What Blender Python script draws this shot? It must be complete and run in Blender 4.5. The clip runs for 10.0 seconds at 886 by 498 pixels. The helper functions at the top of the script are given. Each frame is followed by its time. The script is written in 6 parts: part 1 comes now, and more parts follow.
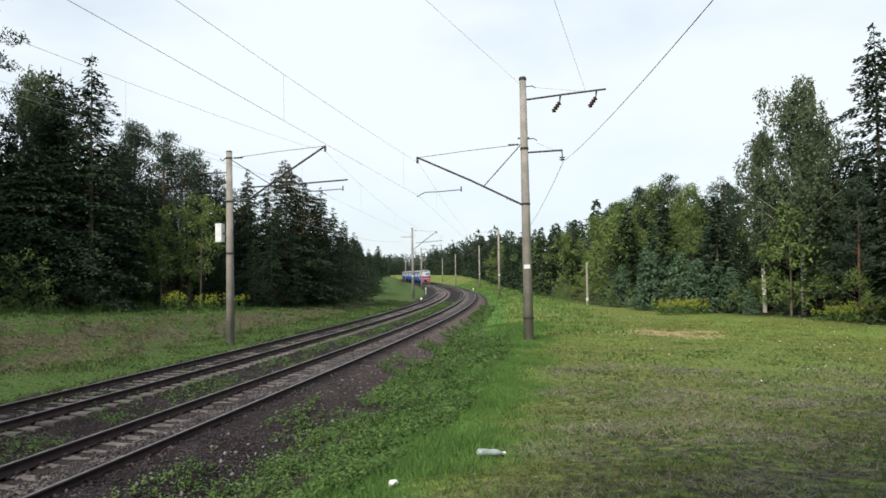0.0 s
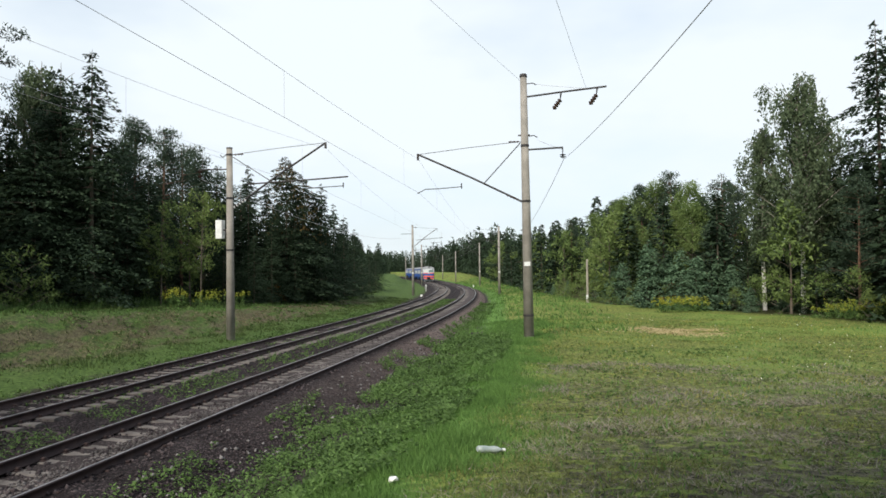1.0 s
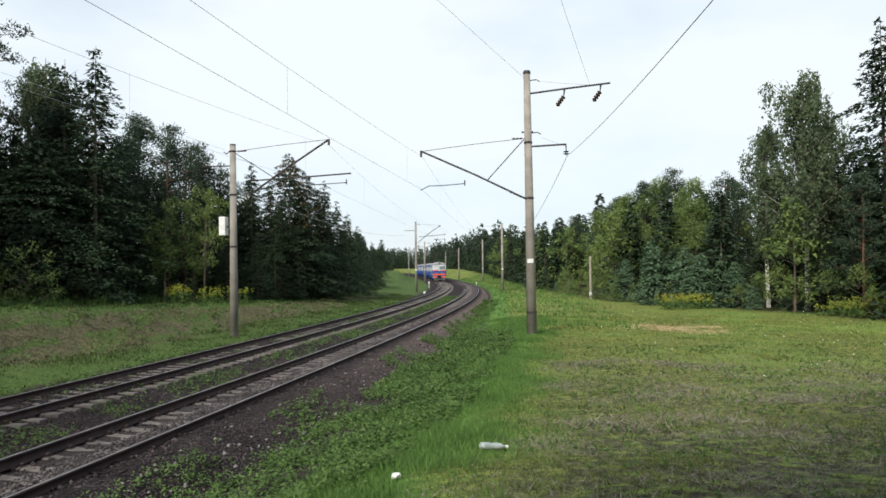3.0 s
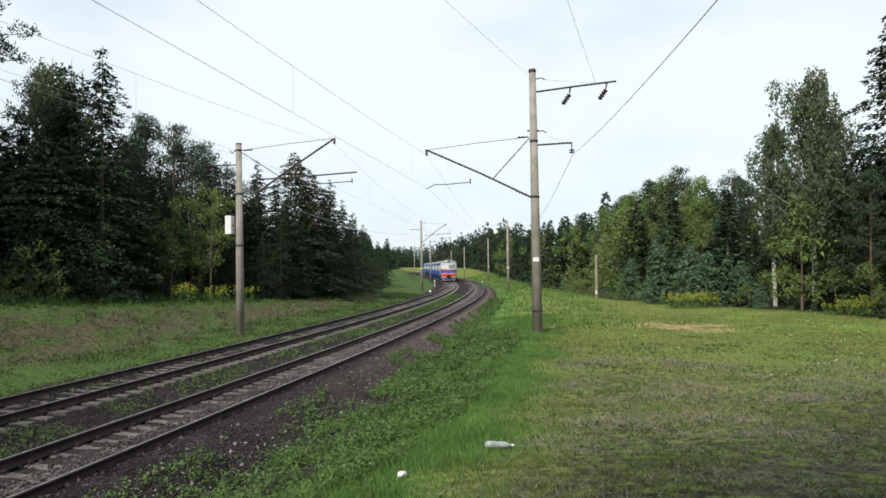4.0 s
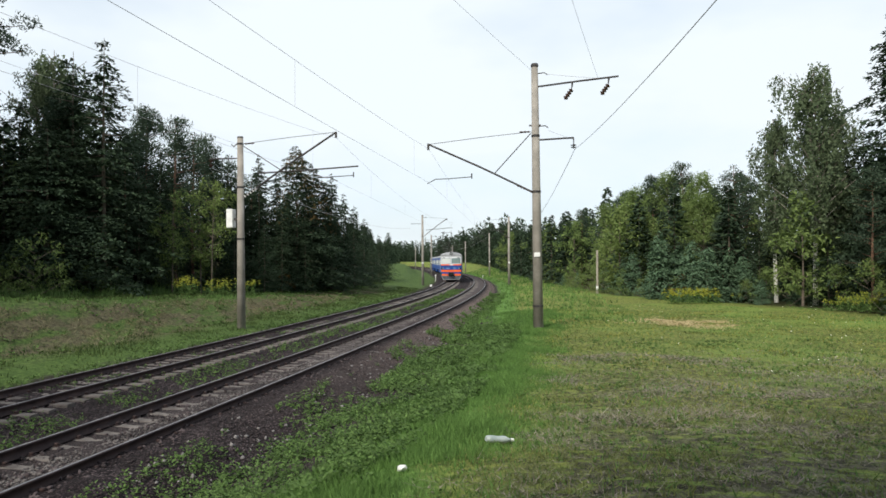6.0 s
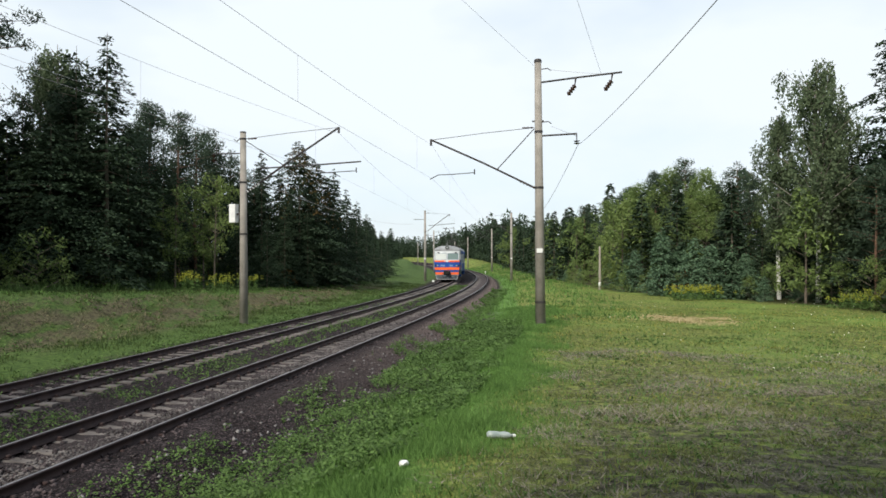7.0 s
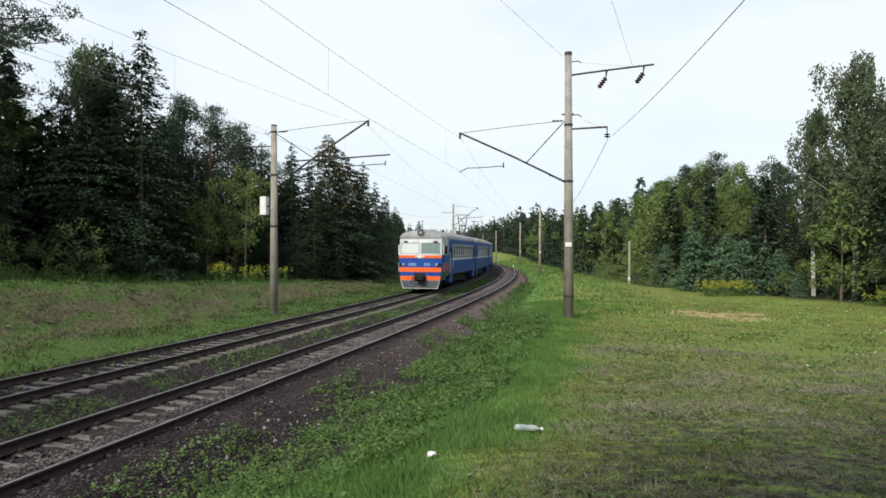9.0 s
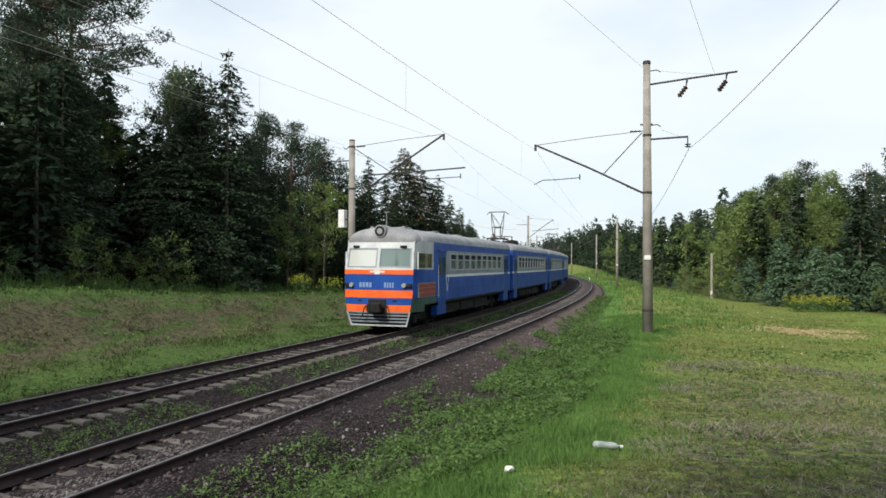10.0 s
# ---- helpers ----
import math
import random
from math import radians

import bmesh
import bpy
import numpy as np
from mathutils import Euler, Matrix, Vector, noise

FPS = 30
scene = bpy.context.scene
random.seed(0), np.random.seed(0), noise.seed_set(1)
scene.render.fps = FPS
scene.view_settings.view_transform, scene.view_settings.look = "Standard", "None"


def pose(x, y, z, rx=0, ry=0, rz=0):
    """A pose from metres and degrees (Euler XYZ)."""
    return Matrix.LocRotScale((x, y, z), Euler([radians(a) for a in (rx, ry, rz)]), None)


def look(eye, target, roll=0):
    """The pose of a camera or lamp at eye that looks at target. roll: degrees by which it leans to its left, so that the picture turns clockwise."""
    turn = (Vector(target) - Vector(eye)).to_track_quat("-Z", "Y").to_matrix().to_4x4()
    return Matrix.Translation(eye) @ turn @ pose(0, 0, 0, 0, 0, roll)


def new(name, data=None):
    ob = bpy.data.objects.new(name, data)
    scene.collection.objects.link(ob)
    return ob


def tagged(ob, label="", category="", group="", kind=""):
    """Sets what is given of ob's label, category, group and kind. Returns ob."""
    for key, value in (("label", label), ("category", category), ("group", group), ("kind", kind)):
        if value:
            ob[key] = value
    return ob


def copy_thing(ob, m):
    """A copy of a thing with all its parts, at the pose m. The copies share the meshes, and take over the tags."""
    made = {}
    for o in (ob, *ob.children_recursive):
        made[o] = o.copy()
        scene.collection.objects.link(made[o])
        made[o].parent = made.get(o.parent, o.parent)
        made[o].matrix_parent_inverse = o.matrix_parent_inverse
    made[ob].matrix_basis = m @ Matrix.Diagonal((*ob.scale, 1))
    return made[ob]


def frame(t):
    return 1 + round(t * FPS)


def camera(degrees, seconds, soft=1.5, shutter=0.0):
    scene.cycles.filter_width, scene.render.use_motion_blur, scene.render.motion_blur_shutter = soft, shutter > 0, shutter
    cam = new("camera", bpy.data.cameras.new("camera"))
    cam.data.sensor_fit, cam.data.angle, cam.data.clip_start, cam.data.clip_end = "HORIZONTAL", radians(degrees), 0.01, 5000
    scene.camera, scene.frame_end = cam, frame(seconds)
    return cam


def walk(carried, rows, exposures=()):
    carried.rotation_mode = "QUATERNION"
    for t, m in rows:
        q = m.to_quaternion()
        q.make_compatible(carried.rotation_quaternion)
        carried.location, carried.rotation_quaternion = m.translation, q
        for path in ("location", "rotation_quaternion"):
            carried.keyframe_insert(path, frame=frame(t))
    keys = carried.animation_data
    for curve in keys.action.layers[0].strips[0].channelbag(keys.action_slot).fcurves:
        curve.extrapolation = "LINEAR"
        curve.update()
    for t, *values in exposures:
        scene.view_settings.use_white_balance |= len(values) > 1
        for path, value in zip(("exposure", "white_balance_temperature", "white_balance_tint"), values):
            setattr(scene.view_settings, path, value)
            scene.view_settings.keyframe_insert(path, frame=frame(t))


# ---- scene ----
# ---- camera and its path ----
cam = camera(64.6, 10.0, soft=1.6)
EYE = 2.937
ROWS = [
    (0.0, 0.0, 0.0, 0.0, 91.944, 0.879, 0.045), (0.5, 0.0, 0.0, 0.0, 91.895, 0.812, 0.026),
    (1.0, 0.0, 0.0, 0.0, 91.704, 0.755, 0.06), (1.5, 0.0, 0.0, 0.0, 91.607, 0.714, 0.165),
    (2.0, 0.0, 0.0, 0.0, 91.565, 0.686, 0.189), (2.5, 0.0, 0.0, 0.0, 91.508, 0.677, 0.178),
    (4.0, 0.0, 0.0, 0.0, 91.348, 0.708, 0.768), (4.5, 0.0, 0.0, 0.0, 91.277, 0.70, 0.811),
    (5.0, 0.0, 0.0, 0.0, 91.114, 0.472, 0.85), (5.5, 0.0, 0.0, 0.0, 91.033, 0.419, 0.847),
    (7.0, 0.0, 0.0, 0.0, 90.552, 0.21, 1.052), (7.5, 0.0, 0.0, 0.0, 90.43, 0.024, 1.618),
    (8.0, 0.0, -0.005, 0.0, 90.277, -0.272, 1.969), (8.5, -0.005, -0.012, 0.0, 90.143, -0.138, 2.695),
    (9.0, -0.011, -0.036, 0.0, 89.998, -0.198, 3.34), (9.5, -0.017, -0.052, 0.009, 90.223, -0.239, 4.639),
    (9.7, -0.024, -0.062, 0.012, 90.43, -0.29, 5.75), (9.9, -0.036, -0.077, 0.016, 90.76, -0.33, 7.82),
    (10.0, -0.044, -0.086, 0.018, 90.957, -0.345, 9.4),
]
walk(cam, [(t, pose(x, y, EYE + z, rx, ry, rz)) for t, x, y, z, rx, ry, rz in ROWS])

# ---- sky and sun ----
SUN_AZ, SUN_EL = 208.0, 39.0      # compass degrees from +y, clockwise; height
world = bpy.data.worlds.new("sky")
scene.world = world
world.use_nodes = True
wn, wl = world.node_tree.nodes, world.node_tree.links
wn.clear()
sky = wn.new("ShaderNodeTexSky")
sky.sky_type, sky.sun_disc = "NISHITA", False
sky.sun_elevation, sky.sun_rotation = radians(SUN_EL), radians(SUN_AZ)
sky.air_density, sky.dust_density = 1.0, 2.0
w_scale = wn.new("ShaderNodeMix")
w_scale.data_type, w_scale.blend_type = "RGBA", "MULTIPLY"
w_scale.inputs[0].default_value = 1.0
w_scale.inputs[7].default_value = (0.13, 0.155, 0.175, 1)
wl.new(sky.outputs[0], w_scale.inputs[6])
w_co = wn.new("ShaderNodeTexCoord")
w_noise = wn.new("ShaderNodeTexNoise")
w_noise.inputs["Scale"].default_value = 1.7
w_noise.inputs["Detail"].default_value = 5
w_map = wn.new("ShaderNodeMapping")
w_map.inputs["Scale"].default_value = (1, 1, 2.4)
wl.new(w_co.outputs["Generated"], w_map.inputs[0])
wl.new(w_map.outputs[0], w_noise.inputs["Vector"])
w_ramp = wn.new("ShaderNodeMapRange")
w_ramp.inputs[1].default_value, w_ramp.inputs[2].default_value = 0.28, 0.62
w_ramp.inputs[3].default_value, w_ramp.inputs[4].default_value = 0.45, 1.0
wl.new(w_noise.outputs[0], w_ramp.inputs[0])
w_mix = wn.new("ShaderNodeMix")
w_mix.data_type = "RGBA"
w_mix.inputs[7].default_value = (0.92, 1.0, 1.05, 1)
wl.new(w_ramp.outputs[0], w_mix.inputs[0])
wl.new(w_scale.outputs[2], w_mix.inputs[6])
w_bg = wn.new("ShaderNodeBackground")
w_bg.inputs[1].default_value = 1.0
wl.new(w_mix.outputs[2], w_bg.inputs[0])
w_out = wn.new("ShaderNodeOutputWorld")
wl.new(w_bg.outputs[0], w_out.inputs[0])
sun = new("sun", bpy.data.lights.new("sun", "SUN"))
sun.data.energy, sun.data.angle, sun.data.color = 4.3, radians(10), (1.0, 0.95, 0.84)
_a, _e = radians(SUN_AZ), radians(SUN_EL)
sun.matrix_world = look((0, 0, 60), (-math.sin(_a) * math.cos(_e), -math.cos(_a) * math.cos(_e), 60 - math.sin(_e)))
scene.view_settings.exposure = 0.0


# ---- materials ----
class Nodes:
    """Short hand for building a node material."""

    def __init__(self, name):
        self.m = bpy.data.materials.new(name)
        self.m.use_nodes = True
        self.t = self.m.node_tree
        self.b = self.t.nodes["Principled BSDF"]

    def put(self, node, socket, value):
        s = node.inputs[socket]
        if isinstance(value, bpy.types.NodeSocket):
            self.t.links.new(value, s)
        elif isinstance(value, tuple) and len(value) == 3 and s.type == "RGBA":
            s.default_value = (*value, 1)
        else:
            s.default_value = value

    def position(self):
        return self.t.nodes.new("ShaderNodeNewGeometry").outputs["Position"]

    def local(self):
        return self.t.nodes.new("ShaderNodeTexCoord").outputs["Object"]

    def attr(self, name):
        n = self.t.nodes.new("ShaderNodeAttribute")
        n.attribute_name = name
        return n.outputs["Fac"]

    def noise(self, scale, detail=3, vec=None, stretch=None, rough=0.55):
        n = self.t.nodes.new("ShaderNodeTexNoise")
        n.inputs["Scale"].default_value, n.inputs["Detail"].default_value = scale, detail
        n.inputs["Roughness"].default_value = rough
        v = vec or self.position()
        if stretch:
            mp = self.t.nodes.new("ShaderNodeMapping")
            mp.inputs["Scale"].default_value = stretch
            self.t.links.new(v, mp.inputs[0])
            v = mp.outputs[0]
        self.t.links.new(v, n.inputs["Vector"])
        return n.outputs[0]

    def step(self, value, lo, hi, a=0.0, b=1.0):
        n = self.t.nodes.new("ShaderNodeMapRange")
        n.interpolation_type = "SMOOTHSTEP"
        for i, v in enumerate((value, lo, hi, a, b)):
            self.put(n, i, v)
        return n.outputs[0]

    def math(self, op, a, b=0.0):
        n = self.t.nodes.new("ShaderNodeMath")
        n.operation = op
        self.put(n, 0, a)
        self.put(n, 1, b)
        return n.outputs[0]

    def mix(self, fac, a, b, blend="MIX"):
        n = self.t.nodes.new("ShaderNodeMix")
        n.data_type, n.blend_type = "RGBA", blend
        self.put(n, 0, fac)
        self.put(n, 6, a)
        self.put(n, 7, b)
        return n.outputs[2]

    def island(self):
        return self.t.nodes.new("ShaderNodeNewGeometry").outputs["Random Per Island"]

    def object_random(self):
        return self.t.nodes.new("ShaderNodeObjectInfo").outputs["Random"]

    def bump(self, height, strength=0.3, distance=0.02):
        n = self.t.nodes.new("ShaderNodeBump")
        n.inputs["Strength"].default_value, n.inputs["Distance"].default_value = strength, distance
        self.t.links.new(height, n.inputs["Height"])
        self.t.links.new(n.outputs[0], self.b.inputs["Normal"])

    def done(self, color, rough=0.7, metal=0.0, spec=0.4):
        self.put(self.b, "Base Color", color)
        self.put(self.b, "Roughness", rough)
        self.put(self.b, "Metallic", metal)
        self.put(self.b, "Specular IOR Level", spec)
        return self.m


def worn(name, c1, c2, scale=6.0, rough=0.7, metal=0.0, fine=60.0, bump=0.2, dist=0.006, vary=0.0, spec=0.4):
    """A surface of two tones with coarse stains and fine grain."""
    n = Nodes(name)
    v = n.local()
    col = n.mix(n.step(n.noise(scale, 4, v), 0.35, 0.68), c1, c2)
    grain = n.noise(fine, 3, v)
    col = n.mix(n.step(grain, 0.3, 0.75, 0.0, 0.35), col, tuple(x * 0.6 for x in c1))
    if vary:
        col = n.mix(n.step(n.object_random(), 0.0, 1.0, 0.0, vary), col, tuple(min(1, x * 1.6 + 0.03) for x in c2))
    n.bump(grain, bump, dist)
    return n.done(col, rough, metal, spec)


def leaf(name, dark, light, odd, through_light=0.35, patchy=0.0):
    """Foliage: tone from leaf to leaf and tree to tree, some light through the leaf."""
    n = Nodes(name)
    col = n.mix(n.island(), dark, light)
    col = n.mix(n.step(n.object_random(), 0.0, 1.0, 0.0, 0.55), col, odd)
    col = n.mix(n.step(n.noise(0.35, 3), 0.35, 0.7, 0.0, 0.4), col, light)
    if patchy:
        col = n.mix(n.step(n.noise(2.4, 5, rough=0.65), 0.44, 0.58, 0.0, patchy), col, dark)
    n.done(col, 0.75, 0.0, 0.15)
    tr = n.t.nodes.new("ShaderNodeBsdfTranslucent")
    n.t.links.new(col, tr.inputs[0])
    mx = n.t.nodes.new("ShaderNodeMixShader")
    mx.inputs[0].default_value = through_light
    n.t.links.new(n.b.outputs[0], mx.inputs[1])
    n.t.links.new(tr.outputs[0], mx.inputs[2])
    n.t.links.new(mx.outputs[0], n.t.nodes["Material Output"].inputs[0])
    return n.m


M = {}
M["spruce"] = leaf("spruce_needles", (0.014, 0.027, 0.016), (0.048, 0.076, 0.040), (0.030, 0.048, 0.027), 0.12)
M["blue_spruce"] = leaf("young_spruce_needles", (0.05, 0.09, 0.055), (0.15, 0.235, 0.135), (0.10, 0.165, 0.095), 0.22)
M["pine"] = leaf("pine_needles", (0.018, 0.032, 0.021), (0.062, 0.092, 0.056), (0.042, 0.066, 0.044), 0.12)
M["birch"] = leaf("birch_leaves", (0.045, 0.072, 0.036), (0.125, 0.16, 0.088), (0.088, 0.118, 0.062), 0.3)
M["leafy"] = leaf("broad_leaves", (0.045, 0.082, 0.027), (0.21, 0.28, 0.09), (0.17, 0.215, 0.062), 0.34, 0.2)
M["rust_leaf"] = leaf("rusty_leaves", (0.16, 0.07, 0.02), (0.28, 0.13, 0.03), (0.12, 0.10, 0.03), 0.3)
M["cone"] = leaf("spruce_cones", (0.07, 0.045, 0.018), (0.16, 0.11, 0.04), (0.11, 0.075, 0.03), 0.1)
M["goldenrod"] = leaf("goldenrod_bloom", (0.15, 0.18, 0.03), (0.42, 0.42, 0.06), (0.20, 0.25, 0.05), 0.3)
M["grass"] = leaf("grass_blades", (0.028, 0.062, 0.017), (0.17, 0.305, 0.08), (0.12, 0.215, 0.054), 0.32, 0.3)
# olive bank grass, darkened further for the shade of the wood
M["bank_grass"] = leaf("shade_dulled_bank_grass_blades", (0.014, 0.029, 0.010), (0.10, 0.142, 0.042), (0.064, 0.09, 0.028), 0.25, 0.4)
M["mown"] = leaf("mown_grass_blades", (0.03, 0.05, 0.014), (0.23, 0.26, 0.075), (0.19, 0.19, 0.07), 0.25, 0.55)
M["yellow_grass"] = leaf("yellowed_grass", (0.12, 0.12, 0.025), (0.36, 0.36, 0.09), (0.27, 0.25, 0.07), 0.25, 0.2)
M["weed"] = leaf("weed_leaves", (0.024, 0.048, 0.016), (0.17, 0.275, 0.082), (0.105, 0.175, 0.05), 0.32, 0.35)
M["hay"] = leaf("dry_grass", (0.035, 0.03, 0.025), (0.34, 0.30, 0.24), (0.17, 0.15, 0.115), 0.12)
# dry bank grass, its colour lowered for the wood's shade
M["bank_hay"] = leaf("sun_dried_grass", (0.05, 0.044, 0.027), (0.27, 0.235, 0.14), (0.16, 0.14, 0.085), 0.15)
M["straw"] = leaf("pale_straw", (0.30, 0.23, 0.12), (0.55, 0.44, 0.25), (0.40, 0.33, 0.18), 0.2)
M["flower"] = leaf("white_flowers", (0.7, 0.7, 0.62), (0.85, 0.85, 0.78), (0.8, 0.8, 0.5), 0.3)
M["bark"] = worn("dark_bark", (0.10, 0.08, 0.06), (0.17, 0.14, 0.11), 5, 0.95, fine=40, bump=0.5, dist=0.02)
M["pine_bark"] = worn("pine_bark", (0.10, 0.06, 0.042), (0.20, 0.11, 0.07), 3, 0.95, fine=30, bump=0.5, dist=0.02)
M["pole"] = worn("weathered_concrete", (0.23, 0.21, 0.185), (0.34, 0.31, 0.275), 1.4, 0.9, fine=25, bump=0.3, dist=0.006)
M["wood"] = worn("grey_wood", (0.28, 0.25, 0.21), (0.38, 0.34, 0.28), 2, 0.9, fine=30)
M["steel"] = worn("dark_painted_steel", (0.035, 0.033, 0.035), (0.07, 0.06, 0.055), 8, 0.6, 0.3)
M["wire"] = worn("tarnished_copper", (0.30, 0.29, 0.30), (0.40, 0.38, 0.38), 8, 0.5, 0.4)
M["feeder"] = worn("aluminium_cable", (0.38, 0.37, 0.38), (0.48, 0.47, 0.48), 8, 0.5, 0.5)
M["insulator"] = worn("brown_porcelain", (0.05, 0.03, 0.025), (0.08, 0.05, 0.04), 8, 0.25)
M["white_ins"] = worn("white_insulator", (0.65, 0.65, 0.63), (0.75, 0.75, 0.73), 8, 0.4)
M["rail"] = worn("rusty_rail", (0.026, 0.015, 0.0155), (0.05, 0.029, 0.027), 4, 0.75, 0.2, fine=80)
M["rail_top"] = worn("worn_rail_top", (0.22, 0.21, 0.22), (0.36, 0.34, 0.35), 3, 0.4, 0.7)
M["sleeper"] = worn("old_concrete_sleeper", (0.075, 0.064, 0.06), (0.15, 0.13, 0.12), 3, 0.95, fine=30, bump=0.5, dist=0.012, vary=0.2)
M["stone"] = worn("ballast_stone", (0.022, 0.016, 0.018), (0.095, 0.073, 0.076), 1.2, 0.95, fine=20)
M["grey_stone"] = worn("dusty_grey_stone", (0.06, 0.052, 0.052), (0.20, 0.18, 0.175), 1.2, 0.95, fine=20)
M["pale_stone"] = worn("pale_stone", (0.15, 0.14, 0.14), (0.28, 0.26, 0.255), 1.2, 0.95, fine=20)
M["white"] = worn("white_paint", (0.68, 0.68, 0.66), (0.8, 0.8, 0.78), 4, 0.5)
M["bottle"] = worn("cloudy_plastic", (0.26, 0.31, 0.30), (0.42, 0.46, 0.45), 12, 0.3)
M["blue"] = worn("blue_train_paint", (0.009, 0.055, 0.27), (0.015, 0.08, 0.34), 1.3, 0.38, fine=14, bump=0.03)
M["side_blue"] = worn("dusty_blue_train_paint", (0.010, 0.056, 0.29), (0.028, 0.105, 0.43), 1.1, 0.42, fine=14, bump=0.03)
M["orange"] = worn("orange_train_paint", (0.80, 0.12, 0.02), (0.90, 0.16, 0.03), 2.0, 0.4, fine=14, bump=0.03)
M["brick"] = worn("dull_red_louvre", (0.26, 0.05, 0.035), (0.32, 0.07, 0.05), 2.0, 0.55)
M["olive"] = worn("dull_green_panel", (0.035, 0.085, 0.06), (0.05, 0.11, 0.08), 2.0, 0.55)
M["roof"] = worn("grey_roof_paint", (0.20, 0.205, 0.215), (0.32, 0.325, 0.34), 1.0, 0.6, fine=12, bump=0.05)
M["pale"] = worn("pale_grey_train_paint", (0.44, 0.46, 0.47), (0.56, 0.58, 0.59), 1.4, 0.45, fine=14, bump=0.03)
# grey paint, dimmed so that the window band carries its side's shade
M["band"] = worn("grey_and_band_shade_paint", (0.20, 0.24, 0.28), (0.29, 0.33, 0.37), 1.4, 0.45, fine=14, bump=0.03)
# underframe black, with the shade of underside and open sashes put into it
M["under"] = worn("sooty_underframe_and_shade", (0.006, 0.006, 0.006), (0.016, 0.015, 0.014), 3, 0.85)
M["dark"] = worn("dark_interior", (0.05, 0.05, 0.05), (0.09, 0.085, 0.08), 2, 0.9)
M["bar"] = worn("faded_lettering", (0.16, 0.26, 0.50), (0.22, 0.33, 0.58), 6, 0.5)


def glass_mat(name, tint, rough):
    n = Nodes(name)
    n.done(tint, rough, 0.0, 0.8)
    n.b.inputs["Coat Weight"].default_value = 1.0
    n.b.inputs["Coat Roughness"].default_value = 0.03
    return n.m


M["glass"] = glass_mat("train_window_glass", (0.03, 0.035, 0.04), 0.06)
M["screen"] = glass_mat("windscreen_glass", (0.11, 0.16, 0.145), 0.08)
# reflection of the white sky put into the glass as a pale colour
M["screen_pale"] = glass_mat("sky_reflection_windscreen", (0.50, 0.52, 0.49), 0.12)
# lower side panes: a grey reflection put into the glass colour
M["side_glass"] = glass_mat("grey_reflection_glass", (0.13, 0.16, 0.18), 0.08)
M["lamp"] = glass_mat("lamp_glass", (0.30, 0.32, 0.32), 0.1)


def birch_bark():
    n = Nodes("birch_bark")
    v = n.local()
    marks = n.noise(3.0, 4, v, (1.0, 1.0, 5.0))
    col = n.mix(n.step(marks, 0.56, 0.64), (0.62, 0.60, 0.55), (0.05, 0.045, 0.04))
    sep = n.t.nodes.new("ShaderNodeSeparateXYZ")
    n.t.links.new(v, sep.inputs[0])
    col = n.mix(n.step(sep.outputs[2], 3.5, 8.0, 0.0, 0.85), col, (0.16, 0.125, 0.10))
    n.bump(marks, 0.3, 0.01)
    return n.done(col, 0.85)


M["birch_bark"] = birch_bark()


